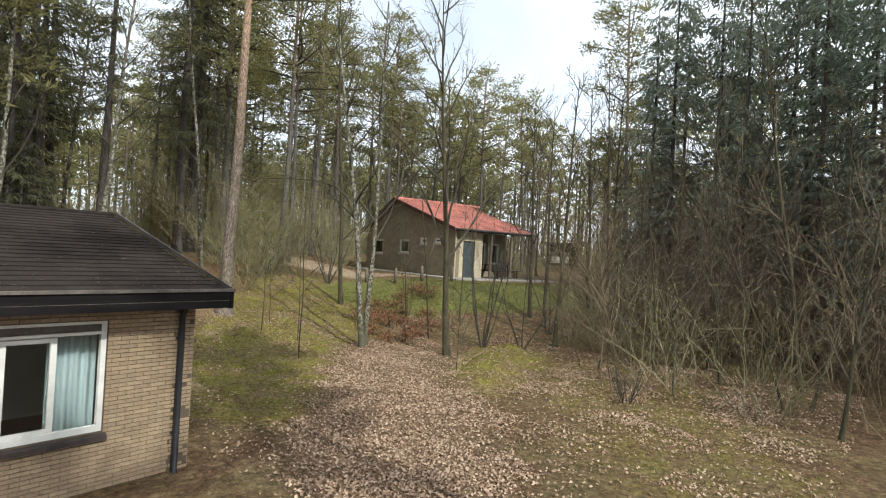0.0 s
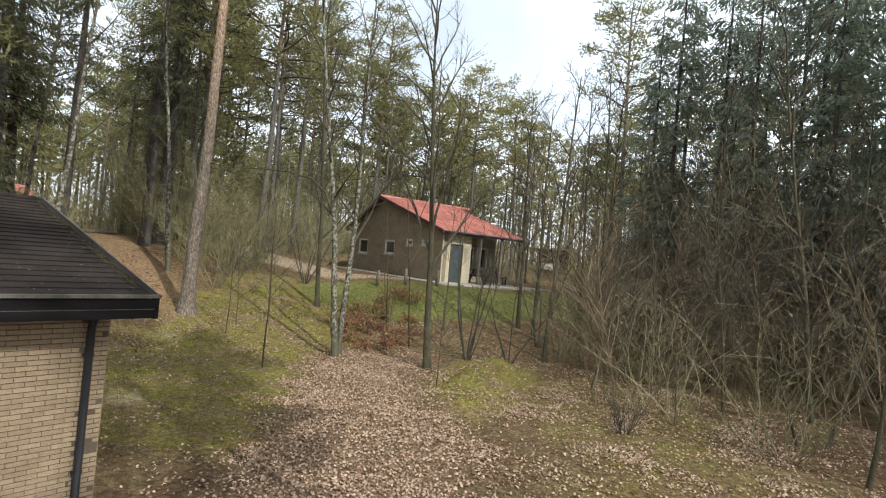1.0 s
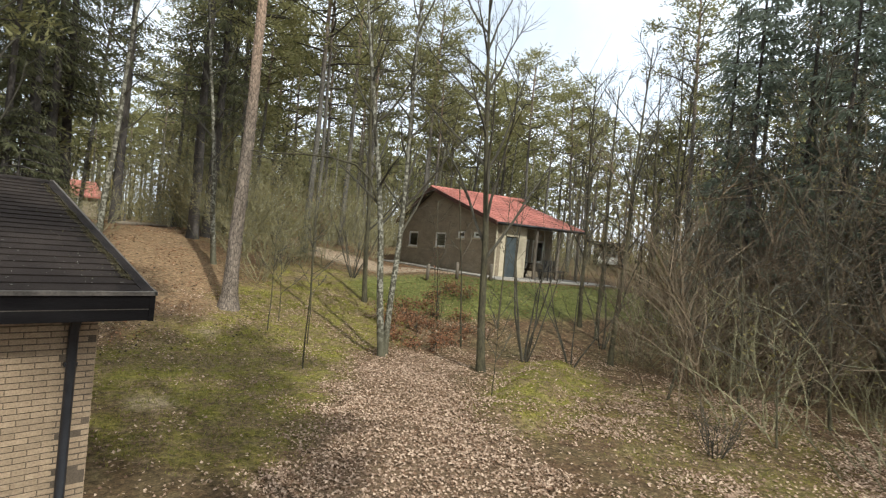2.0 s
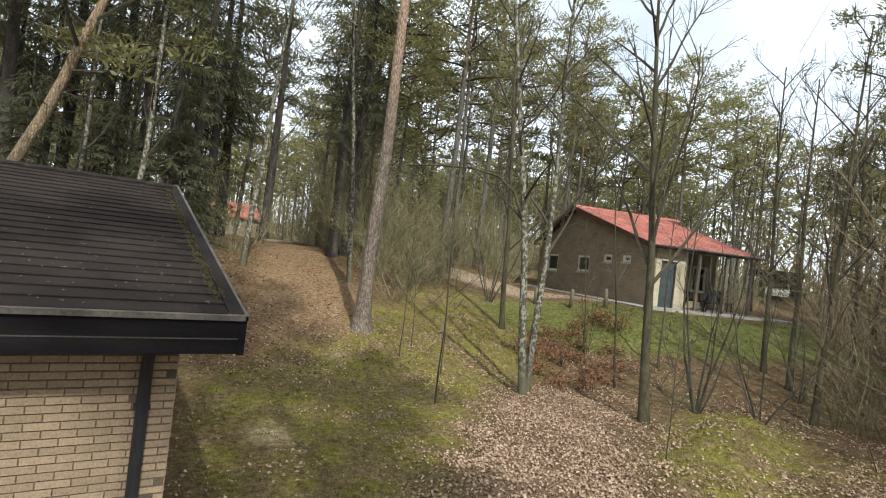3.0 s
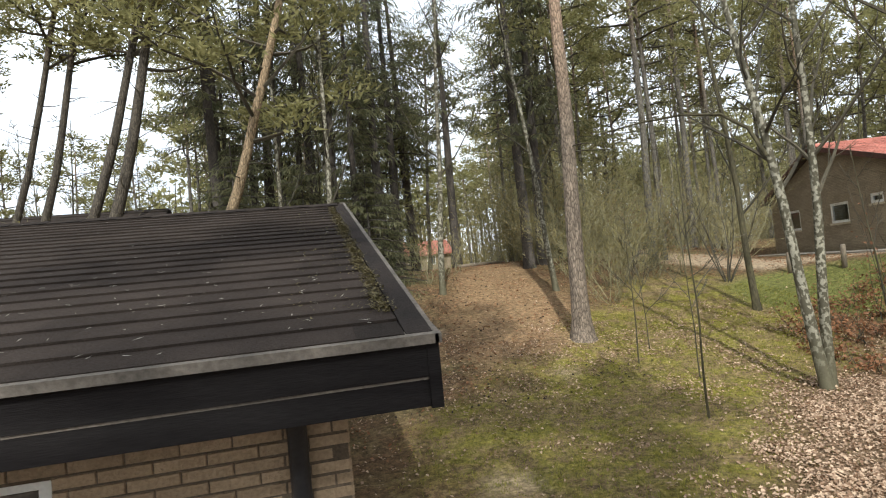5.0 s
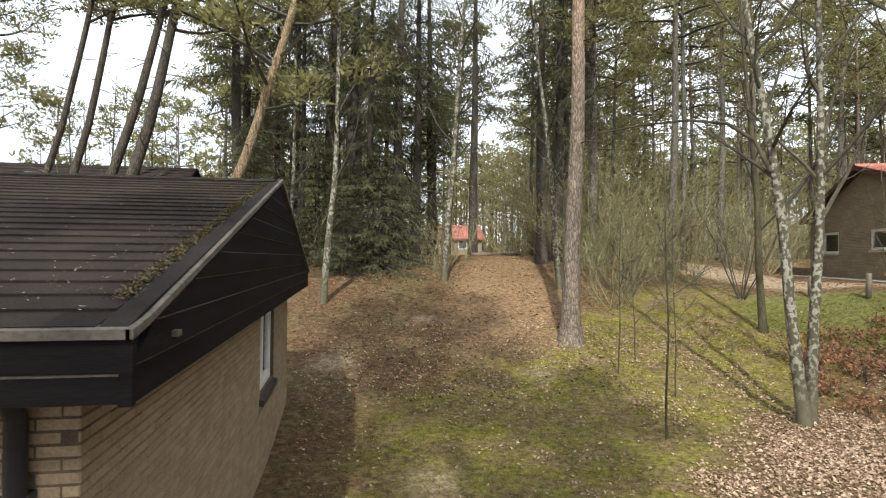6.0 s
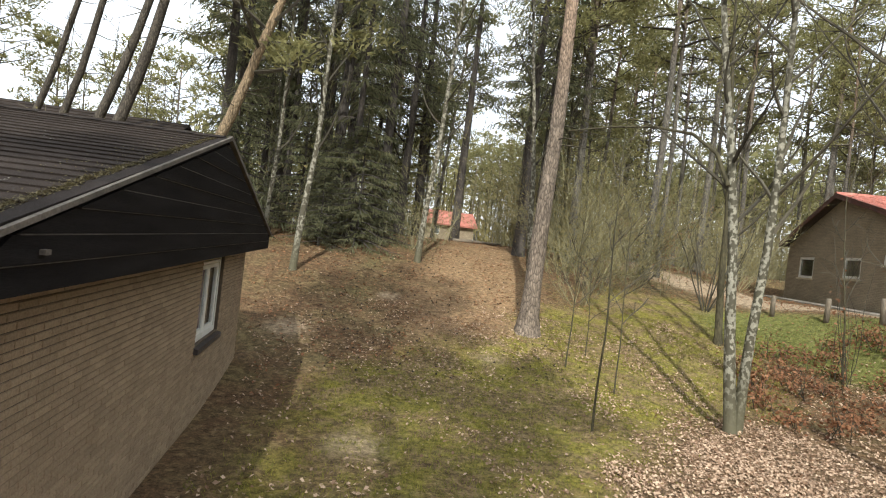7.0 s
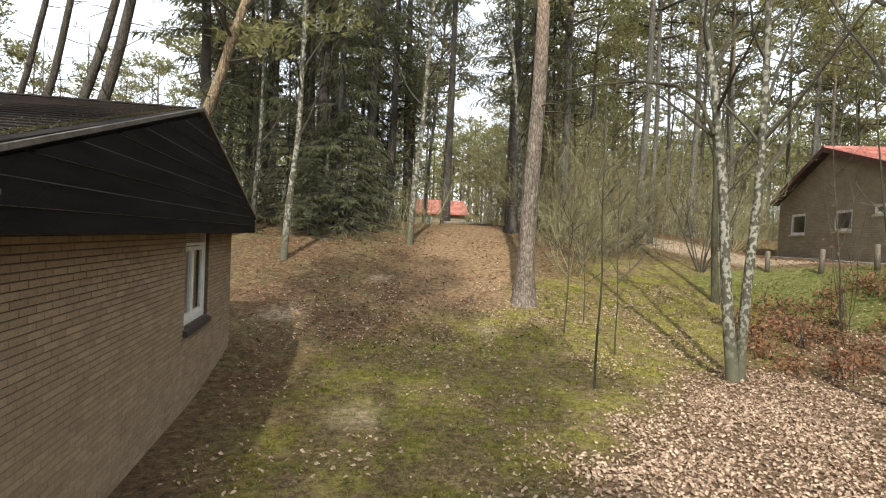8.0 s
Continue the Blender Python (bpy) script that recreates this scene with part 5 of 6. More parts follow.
# leaning pines behind the bungalow
for x, y, tall, r0, lean, bark, start in ((-3.5, 13.4, 14, 0.17, (4.3, 0.0), M_PINE_ORANGE, 7.0), (-6.6, 16.0, 16, 0.20, (3.5, 0.0), M_PINE_DARK, 9.5), (-7.4, 16.2, 16, 0.16, (4.2, 0.1), M_PINE_DARK, 10),
                                          (-9.9, 20.0, 17, 0.15, (3.3, 0.0), M_PINE_DARK, 10.5), (-10.9, 20.1, 17, 0.13, (3.6, 0.1), M_PINE_DARK, 10.5), (-17, 24, 17, 0.2, (4.0, 0), M_PINE_DARK, 10)):
    tree("leaning_pine", "leaning pine with bare lower trunk behind the bungalow", x, y, tall, r0, 0.06, lean, bark,
         lambda p, tall=tall, start=start: pine_crown(p, tall, start - 2.0, 3.2, R, 34, 6, 5, 0.27, 0.085, 8, 8, 1.2), R, "leaning pines", 10, 0.12, 0.2, 0.3, [M_TWIG, M_NEEDLE])

# unseen tall pines, added behind the viewer so that their crowns shade the slope
for x, y, tall, start, lean in ((-4.8, -16.0, 19, 12, (3.6, 2.0)), (0.8, -10.8, 18, 11.5, (-2.4, 4.2))):
    tree("pine_tree", "unseen tall pine with a broad crown, added to shade the slope", x, y, tall, 0.15, 0.06, lean, M_PINE_GREY,
         lambda p, tall=tall, start=start: pine_crown(p, tall, start, 3.0, R, 30, 6, 4, 0.3, 0.09, 9), R, "pines", 10, mats=[M_TWIG, M_NEEDLE], flare=0.3)

# pines by the sandy track
for x, y, tall, r0, lean in ((12.5, 17.0, 17, 0.17, (0.4, 0.1)), (13.2, 17.3, 15, 0.11, (0.1, 0.2)), (10.0, 18.2, 17, 0.19, (-0.2, 0)), (16.7, 20.0, 17, 0.17, (0.2, 0))):
    tree("pine_tree", "slender grey-barked pine beside the sandy track", x, y, tall, r0, 0.05, lean, M_PINE_GREY,
         lambda p, tall=tall: pine_crown(p, tall, tall * 0.52, 2.3, R, 22, 4, 4, 0.27, 0.085, 9, 10, 1.15), R, "pines", 10, mats=[M_TWIG, M_NEEDLE], flare=0.3)

# pale green firs at the thicket
fir = tree("fir_tree", "blue-green fir with open drooping branches behind the thicket", 22.4, 1.2, 18, 0.16, 0.02, (0.1, 0), M_BARKDARK,
           lambda p: spruce_crown(p, 18, 2.5, 2.3, R, 0.42, 6, 0.3, 0.075, 0.46, 0.4, 0.18), R, "firs", 8, mats=[M_BARKDARK, M_FIR])
for x, y, sc in ((24.3, -0.3, 1.05), (21.6, -2.0, 0.95), (25.0, -3.2, 1.1), (20.4, -4.8, 0.95), (23.2, -6.2, 1.05), (17.6, -7.4, 0.9), (20.5, -9.2, 1.0), (15.0, -9.6, 0.85), (26.5, 1.8, 1.0), (17.8, -12.5, 1.0), (23.4, 2.4, 0.85), (19.2, -6.6, 1.0), (22.4, -4.2, 1.15), (27.5, -1.5, 1.1), (28.0, -5.0, 1.15), (25.5, -8.0, 1.1), (22.0, -11.0, 1.05), (30.0, 0.5, 1.0)):
    copy_thing(fir, pose(x, y, height(x, y), 0, 0, R.uniform(0, 360)) @ Matrix.Scale(sc, 4))


# ---- the woods behind: pines, bare trees, brush ----
CLEAR = [(-6, -9), (-4.3, -6.9), (1.5, -2.3), (9, 6)]


def open_ground(x, y, gap=0.0):
    if seg_dist(x, y, CLEAR) < 7.0 or (x < 3 and y < 2 and x + y > -30):
        return False
    if -15 < x < 2.5 and -4 < y < 11.5:
        return False
    if -16 < x < -4 and 20.5 < y < 29:
        return False
    if from_cottage(x, y, (-3.0, 7.5), (-5.0, 13.0)) < gap + 0.01:
        return False
    if seg_dist(x, y, ROAD) < 1.6 + gap or seg_dist(x, y, HILLPATH) < 1.8 + gap or seg_dist(x, y, [(8.5, 29), (14, 66)]) < 2.2 + gap:
        return False
    if 9 < x < 20 and 62 < y < 75:
        return False
    if math.hypot(x - 48.9, y - 20.2) < 5 or seg_dist(x, y, [(26, 8), (48.9, 20.2)]) < 1.3:
        return False
    return True


def scatter(n, ok, gap, rng, box):
    out = []
    for _ in range(n * 40):
        x, y = rng.uniform(box[0], box[1]), rng.uniform(box[2], box[3])
        if ok(x, y) and all((x - a) ** 2 + (y - b) ** 2 > gap * gap for a, b in out):
            out.append((x, y))
            if len(out) == n:
                break
    return out


F = random.Random(5)
pine_kinds = []
for k, (tall, start, spread, r0) in enumerate(((15, 8.6, 2.3, 0.15), (16.5, 10, 2.5, 0.17), (14, 8, 2.2, 0.13), (17, 11, 2.2, 0.16), (12.5, 6.5, 2.1, 0.12))):
    x, y = ((27, 24), (24, 30), (31, 18), (20, 34), (31, 27))[k]
    pine_kinds.append(tree("pine_tree", "woodland pine with flat grey-green crown", x, y, tall, r0, 0.05, (F.uniform(-0.6, 0.6), F.uniform(-0.6, 0.6)), M_PINE_GREY,
                           lambda p, tall=tall, start=start, spread=spread: pine_crown(p, tall, start, spread, F, 22, 4, 4, 0.28, 0.09, 10, 9, 1.25), F, "woodland pines", 8, 0.1, mats=[M_TWIG, M_NEEDLE]))
far_pines = []
for k, (tall, start, spread, r0) in enumerate(((14, 7.5, 2.7, 0.16), (15.5, 8.6, 2.9, 0.18), (13, 6.5, 2.6, 0.14))):
    far_pines.append(tree("pine_tree", "distant woodland pine with grey-green crown", 38 + 6 * k, 34 - 9 * k, tall, r0, 0.05, (F.uniform(-0.6, 0.6), F.uniform(-0.6, 0.6)), M_PINE_GREY,
                          lambda p, tall=tall, start=start, spread=spread: pine_crown(p, tall, start, spread, F, 18, 3, 4, 0.44, 0.17, 7, 0, 1.6), F, "woodland pines", 6, 0.1, mats=[M_TWIG, M_NEEDLE]))
woods = scatter(172, lambda x, y: open_ground(x, y) and math.hypot(x - 6, y - 6) > 23 and not (x < 0 and y > 10 and (x - 1.4) < -0.27 * (y + 2.3)) and not (x < 14 and y < 16 and x > -3 and y > -8), 2.9, F, (-40, 80, -30, 95))
for i, (x, y) in enumerate(woods):
    copy_thing(pine_kinds[i % 5] if math.hypot(x, y) < 40 else far_pines[i % 3], pose(x, y, height(x, y) - 0.05, F.uniform(-2, 2), F.uniform(-2, 2), F.uniform(0, 360)) @ Matrix.Scale(F.uniform(0.8, 1.12), 4))
for x, y, k in ((-20.0, 53.5, 0), (-24.5, 52.0, 2), (-14.0, 50.0, 2), (-27.0, 47.0, 1)):
    copy_thing(far_pines[k], pose(x, y, height(x, y) - 0.05, 0, 0, F.uniform(0, 360)))
crest = scatter(17, lambda x, y: open_ground(x, y) and seg_dist(x, y, [(1.4, -2.3), (16, 66)]) > 1.2 and not (14 < x < 26 and y < 21), 2.5, F, (5.5, 27, 17.5, 35))
for i, (x, y) in enumerate(crest):
    copy_thing(pine_kinds[i % 5], pose(x, y, height(x, y) - 0.05, F.uniform(-2, 2), F.uniform(-2, 2), F.uniform(0, 360)) @ Matrix.Scale(F.uniform(0.72, 1.0), 4))
bare_kinds = []
for k, (tall, r0, start) in enumerate(((11, 0.09, 2.5), (9, 0.07, 1.8), (13, 0.11, 3.5))):
    x, y = ((26, 3), (24.5, 19), (22, -1))[k]
    bare_kinds.append(tree("bare_tree", "leafless woodland tree with fine grey twigs", x, y, tall, r0, 0.015, (F.uniform(-0.5, 0.5), F.uniform(-0.5, 0.5)), M_BARK,
                           lambda p, tall=tall, start=start: bare_crown(p, tall, start, F, 16, 2.4, 1.2, 6, 5, 0.03, 0.006, 1), F, "woodland bare trees", 7, 0.12, mats=[M_TWIG, M_BUD]))
far_bare = tree("bare_tree", "distant leafless tree with grey twigs", 33, 14, 11, 0.09, 0.015, (0.3, 0.2), M_BARK,
                lambda p: bare_crown(p, 11, 2.2, F, 11, 2.6, 1.2, 4, 3, 0.03, 0.012, 2), F, "woodland bare trees", 6, 0.12, mats=[M_TWIG, M_BUD])
bares = scatter(115, lambda x, y: open_ground(x, y, 0.4) and math.hypot(x - 6, y - 6) > 12.5 and not (x < 15 and -3 < y < 15) and not (x < 9 and y > 8 and y < 18), 2.4, F, (-20, 55, -16, 60))
for i, (x, y) in enumerate(bares):
    copy_thing(bare_kinds[i % 3] if math.hypot(x - 3, y) < 27 else far_bare, pose(x, y, height(x, y) - 0.05, F.uniform(-4, 4), F.uniform(-4, 4), F.uniform(0, 360)) @ Matrix.Scale(F.uniform(0.6, 1.15), 4))
for x, y, k, sc in ((14.5, -2.6, 1, 0.8), (16.6, -5.8, 0, 0.75), (18.4, -2.4, 2, 0.7), (17.0, 0.6, 1, 0.85), (20.6, 0.4, 0, 0.8), (14.2, -7.4, 1, 0.8), (19.8, -7.6, 0, 0.8), (12.6, -3.4, 1, 0.6)):
    copy_thing(bare_kinds[k], pose(x, y, height(x, y) - 0.05, F.uniform(-6, 6), F.uniform(-6, 6), F.uniform(0, 360)) @ Matrix.Scale(sc, 4))
far_birch = tree("birch_tree", "distant white-stemmed birch among pines", 18, 23, 12, 0.09, 0.02, (0.5, 0.2), M_BIRCH, lambda p: bare_crown(p, 12, 4.5, F, 12, 1.8, 1.2, 5, 4, 0.022, 0.006), F, "birches", 8, 0.1, mats=[M_TWIG, M_BUD])
for x, y in scatter(14, lambda x, y: open_ground(x, y, 0.3) and math.hypot(x - 6, y - 6) > 17 and y > 2, 3.5, F, (-12, 45, 0, 45)):
    copy_thing(far_birch, pose(x, y, height(x, y) - 0.05, F.uniform(-3, 3), F.uniform(-3, 3), F.uniform(0, 360)) @ Matrix.Scale(F.uniform(0.8, 1.1), 4))


def brush_mesh(rng, stems, tall, spread, twigs, buds, r=0.011):
    """Stems and, apart from them, the fine twigs."""
    q, fine = Shape(), Shape()
    for k in range(stems):
        a = rng.uniform(0, 2 * math.pi)
        rad = rng.uniform(0, spread)
        ln = tall * rng.uniform(0.45, 1.1)
        line = wander((rad * math.cos(a), rad * math.sin(a), -0.1), (math.cos(a) * 0.4 + rng.uniform(-0.4, 0.4), math.sin(a) * 0.4 + rng.uniform(-0.4, 0.4), 1), ln, 6, 0.26, rng)
        q.tube(line, taper(r * rng.uniform(0.4, 1.5), 0.003, 6), 3, 0)
        for j in range(twigs):
            p, d = along(line, rng.uniform(0.15, 0.98))
            tw = wander(p, side_dir(d, rng, rng.uniform(0.4, 1.0)), ln * rng.uniform(0.1, 0.32), 2, 0.3, rng, 0.05)
            fine.strip(tw[0], tw[1], 0.006, 0.0045, rng)
            fine.strip(tw[1], tw[2], 0.0045, 0.002, rng)
            for b in range(buds):
                o, h2 = along(tw, rng.random())
                u = Vector((rng.uniform(-1, 1), rng.uniform(-1, 1), rng.uniform(-1, 1))).normalized()
                fine.tri(o, o + u * 0.055, o + h2 * 0.055, 1)
    return q, fine


brush_kinds, brush_shapes, far_brush = [], [], Shape()
for k, (stems, tall, spread, twigs, buds) in enumerate(((12, 4.2, 0.7, 22, 0), (22, 2.6, 0.8, 10, 1), (9, 5.6, 0.6, 28, 0), (22, 2.2, 0.7, 8, 2), (14, 4.0, 0.5, 20, 2), (17, 6.2, 1.4, 26, 4))):
    stem_shape, twig_shape = brush_mesh(F, stems, tall, spread, twigs, buds)
    stem_mat = M_BRUSH if k in (0, 2) else M_BRUSH_OLIVE
    brush_shapes.append((stem_shape, twig_shape))
    brush_kinds.append((stem_shape.mesh("branchwork", stem_mat), twig_shape.mesh("twiggery", [stem_mat, M_BUD])))
BR_LABEL = "tangled leafless thicket shrub with brown stems"


def brush(x, y, k, sc):
    m = pose(x, y, height(x, y), F.uniform(-6, 6), F.uniform(-6, 6), F.uniform(0, 360)) @ Matrix.Scale(sc, 4)
    if math.hypot(x - 5, y - 3) > 23:
        for shape in brush_shapes[k]:
            for g, mi in zip(shape.f[::3], shape.m[::3]):
                o = len(far_brush.v)
                far_brush.v += [tuple(m @ Vector(shape.v[i])) for i in g]
                far_brush.f.append(tuple(range(o, o + len(g))))
                far_brush.m.append(mi)
        return
    b = thing("thicket_shrub", BR_LABEL, "shrub", group="thicket")
    b.matrix_basis = m
    part("branchwork", brush_kinds[k][0], None, b)
    tagged(part("twiggery", brush_kinds[k][1], None, b), kind="stuff")


def thicket_ok(x, y):
    return y < 2.6 - 0.25 * max(0, 11 - x) and x > 9.3 + 0.85 * max(0, y + 2.2) and seg_dist(x, y, CLEAR[:3]) > 6.5


for i, (x, y) in enumerate(scatter(90, thicket_ok, 0.8, F, (6.5, 27, -14, 3))):
    brush(x, y, (0, 2, 0, 2, 1)[i % 5], F.uniform(0.75, 1.25))
for i, (x, y) in enumerate(scatter(190, lambda x, y: open_ground(x, y, 0.6) and y > 14 + 0.1 * x and not (x < 12 and y < 17) or (open_ground(x, y, 0.6) and x > 26), 1.35, F, (-8, 48, 0, 52))):
    brush(x, y, (1, 3, 4, 3)[i % 4], F.uniform(0.8, 1.4))
for i, (x, y) in enumerate(((8.2, 13.0), (9.2, 14.2), (8.9, 16.0), (10.9, 14.9), (11.4, 15.9), (11.6, 18.3), (12.0, 16.8), (15.6, 16.6), (16.6, 17.4), (10.4, 16.4), (5.0, 19.2))):
    brush(x, y, (4, 3, 4, 1)[i % 4], F.uniform(0.75, 1.2))

for x, y in scatter(44, lambda x, y: open_ground(x, y, 0.3) and y > 14.5 and not (14.6 < x < 26 and y < 21) and math.hypot(x - 7.0, y - 14) > 2.6, 1.5, F, (6.5, 24, 13, 31)):
    brush(x, y, 5, F.uniform(0.7, 1.15))
for x, y in scatter(46, lambda x, y: open_ground(x, y, 0.3) and math.hypot(x - 6, y - 6) > 26, 2.6, F, (-6, 52, 2, 56)):
    brush(x, y, 5, F.uniform(0.8, 1.2))
for x, y in scatter(34, lambda x, y: thicket_ok(x, y) and x > 15, 1.2, F, (15, 24, -12, 2)):
    brush(x, y, (2, 0, 2)[int(x * 7) % 3], F.uniform(1.1, 1.5))

tagged(part("undergrowth", far_brush, [M_BRUSH_OLIVE, M_BUD], None), "olive-brown leafless undergrowth between distant trees", "undergrowth", kind="stuff")

# young pines and olive undergrowth between the stems
young = tree("young_pine", "bushy young pine in the undergrowth", 15, 24, 5.5, 0.06, 0.01, (0.1, 0.1), M_BARK,
             lambda p: pine_crown(p, 5.5, 0.5, 1.0, F, 26, 3, 3, 0.27, 0.075, 8, 0), F, "young pines", 6, mats=[M_TWIG, M_NEEDLE])
for x, y in scatter(40, lambda x, y: open_ground(x, y, 0.6) and math.hypot(x - 6, y - 6) > 18 and (y > 21 or x > 34), 2.3, F, (-20, 50, -8, 58)):
    copy_thing(young, pose(x, y, height(x, y) - 0.05, 0, 0, F.uniform(0, 360)) @ Matrix.Scale(F.uniform(0.6, 1.5), 4))


def far_woods(rng):
    """The wood's far edge: stems, crowns and brush in one mass."""
    q = Shape()
    for _ in range(560):
        a, d = rng.uniform(-2.2, 1.0), rng.uniform(56, 140)
        x, y = 5 + d * math.sin(-a), 8 + d * math.cos(-a)
        if 7 < x < 20 and 60 < y < 78:
            continue
        if x < -4 and x - 1.4 < -0.27 * (y + 2.3):
            continue
        z, tall = height(x, y) - 0.3, rng.uniform(12, 17)
        side = Vector((math.cos(-a), -math.sin(-a), 0))
        r = rng.uniform(0.12, 0.24)
        top = Vector((x + rng.uniform(-1, 1), y, z + tall))
        o = Vector((x, y, z))
        q.quad(o - side * r, o + side * r, top + side * r * 0.3, top - side * r * 0.3, 0)
        for k in range(70):
            c = o + Vector((rng.gauss(0, 1.4), rng.gauss(0, 1.4), tall * rng.uniform(0.5, 1.03)))
            u = Vector((rng.uniform(-1, 1), rng.uniform(-1, 1), rng.uniform(-0.5, 0.5))).normalized() * rng.uniform(0.25, 0.6)
            w = u.cross(Vector((rng.uniform(-1, 1), rng.uniform(-1, 1), rng.uniform(-1, 1)))).normalized() * rng.uniform(0.12, 0.35)
            q.quad(c - u, c + w, c + u, c - w, 1)
        for k in range(85):
            c = o + Vector((rng.gauss(0, 3.0), rng.gauss(0, 3.0), abs(rng.gauss(0, 3.0))))
            u = Vector((rng.uniform(-0.6, 0.6), rng.uniform(-0.6, 0.6), rng.uniform(0.2, 1))).normalized() * rng.uniform(0.3, 0.9)
            w = u.cross(Vector((rng.uniform(-1, 1), rng.uniform(-1, 1), rng.uniform(-1, 1)))).normalized() * rng.uniform(0.04, 0.16)
            q.quad(c - u, c + w, c + u, c - w, 2)
    return q


tagged(part("far_woods", far_woods(F), [M_BARK, M_NEEDLE, M_BUD], None), "far edge of the pine wood with undergrowth", "woods", kind="stuff")

# arched and leaning stems at the thicket's edge
for x, y, tall, lean, r0 in ((16.0, -4.7, 7.6, (-0.5, 4.3), 0.075), (11.0, -5.6, 4.5, (1.2, -1.0), 0.04), (10.6, -5.2, 4.2, (0.4, 1.6), 0.03), (12.6, -1.6, 5.0, (0.3, 0.5), 0.04), (11.6, -0.3, 4.2, (-0.2, -0.6), 0.03), (9.8, -3.0, 3.2, (0.7, 0.6), 0.022)):
    tree("leaning_sapling", "dark leaning sapling at the edge of the thicket", x, y, tall, r0, 0.008, lean, M_BARK,
         lambda p, tall=tall: bare_crown(p, tall, tall * 0.3, F, 10, 1.7, 0.5, 4, 3, 0.016, 0.004), F, "leaning saplings", 6, 0.15, 0.35, 0.2, [M_TWIG, M_BUD])
clump("hazel_clump", "low many-stemmed stump shoots in dry leaves", 8.3, -2.4, 12, 0.9, R, 0.5, 0.012, extra=3)


# beech hedge with dry leaves
def dry_beech(x, y, tall, leaves, rng, spread=0.5):
    t = thing("beech_shrub", "young beech with dry russet leaves still on it", "shrub", (x, y, height(x, y)), "beech shrubs")
    q, lv = Shape(), Shape()
    for k in range(9):
        a = rng.uniform(0, 2 * math.pi)
        line = wander((rng.uniform(-0.25, 0.25), rng.uniform(-0.25, 0.25), -0.05), (math.cos(a) * spread, math.sin(a) * spread, 1), tall * rng.uniform(0.5, 1.1), 5, 0.2, rng)
        q.tube(line, taper(0.009, 0.003, 5), 4, 0)
        for j in range(leaves):
            p, d = along(line, rng.uniform(0.15, 1.0))
            c = p + Vector((rng.uniform(-1, 1), rng.uniform(-1, 1), rng.uniform(-0.6, 0.6))) * 0.22
            u = Vector((rng.uniform(-1, 1), rng.uniform(-1, 1), rng.uniform(-0.8, 0.5))).normalized()
            v = u.cross(Vector((rng.uniform(-1, 1), rng.uniform(-1, 1), 1))).normalized()
            L = rng.uniform(0.065, 0.11)
            lv.quad(c, c + u * L * 0.5 + v * L * 0.32, c + u * L, c + u * L * 0.5 - v * L * 0.32 + Vector((0, 0, 0.012)))
    tagged(part("branchwork", q, M_TWIG, t), kind="stuff")
    tagged(part("foliage", lv, M_BROWNLEAF, t), kind="stuff")


for i, (x, y) in enumerate(scatter(22, lambda x, y: seg_dist(x, y, [(10.4, 7.0), (13.4, 9.3)]) < 1.4, 0.6, F, (8.5, 15.5, 4, 11.5))):
    dry_beech(x, y, F.uniform(0.4, 0.85), 17, F)
dry_beech(12.55, 8.25, 3.2, 10, F, 0.2)
for x, y in ((13.6, 18.6), (14.4, 19.0), (13.0, 19.3)):
    dry_beech(x, y, 3.2, 34, F, 0.35)

# ---- litter, grass, cones ----
G = random.Random(23)


def scatter_leaves(n, weight, box, size, mats, name, label, rise=0.02, flat=0.5):
    v, f = [], []
    k = 0
    tries = 0
    while k < n and tries < n * 12:
        tries += 1
        x, y = G.uniform(box[0], box[1]), G.uniform(box[2], box[3])
        if flat_zone(x, y) > 0.3 or G.random() > weight(x, y):
            continue
        z = height(x, y) + G.uniform(0.004, rise)
        a, L = G.uniform(0, 2 * math.pi), G.uniform(*size)
        u = Vector((math.cos(a), math.sin(a), G.uniform(-flat, flat))).normalized() * L
        w = Vector((-math.sin(a), math.cos(a), G.uniform(-flat, flat))).normalized() * L * 0.33
        c = Vector((x, y, z + 0.012))
        b = len(v)
        v += [tuple(c - u * 0.5), tuple(c + w), tuple(c + u * 0.5), tuple(c - w + Vector((0, 0, 0.015)))]
        f.append((b, b + 1, b + 2, b + 3))
        k += 1
    me = bpy.data.meshes.new(name)
    me.from_pydata(v, [], f)
    me.materials.append(mats)
    return tagged(new(name, me), label, "leaves", kind="stuff")


def litter_weight(x, y):
    z = zones(x, y)
    patch = 0.25 + 2.2 * step(0.5 + 1.6 * noise.noise((x * 0.8, y * 0.8, 3.3)) + 0.7 * noise.noise((x * 2.6, y * 2.6, 8.1)) - 0.25)
    return min(1.0, 0.12 * patch * (0.35 + 0.65 * step((x - 1.5) / 5)) * (1 + 1.6 * step((x - 4) / 3) * step((1.5 - y) / 2)) + z[0] * (0.45 + 0.5 * patch)) * (1 - z[3] * 0.9) * (1 - z[4] * 0.8)


scatter_leaves(70000, litter_weight, (-0.2, 14, -6.5, 12), (0.025, 0.068), M_LITTER, "leaf_litter", "tan and brown fallen oak leaves scattered on the ground")
scatter_leaves(14000, lambda x, y: (0.25 + 0.75 * step(0.4 + 1.5 * noise.noise((x * 0.9, y * 0.9, 6)))) * (1 - zones(x, y)[1]), (-1, 22, 6, 30), (0.04, 0.09), M_BROWNLEAF, "slope_litter", "russet fallen leaves on the slope")


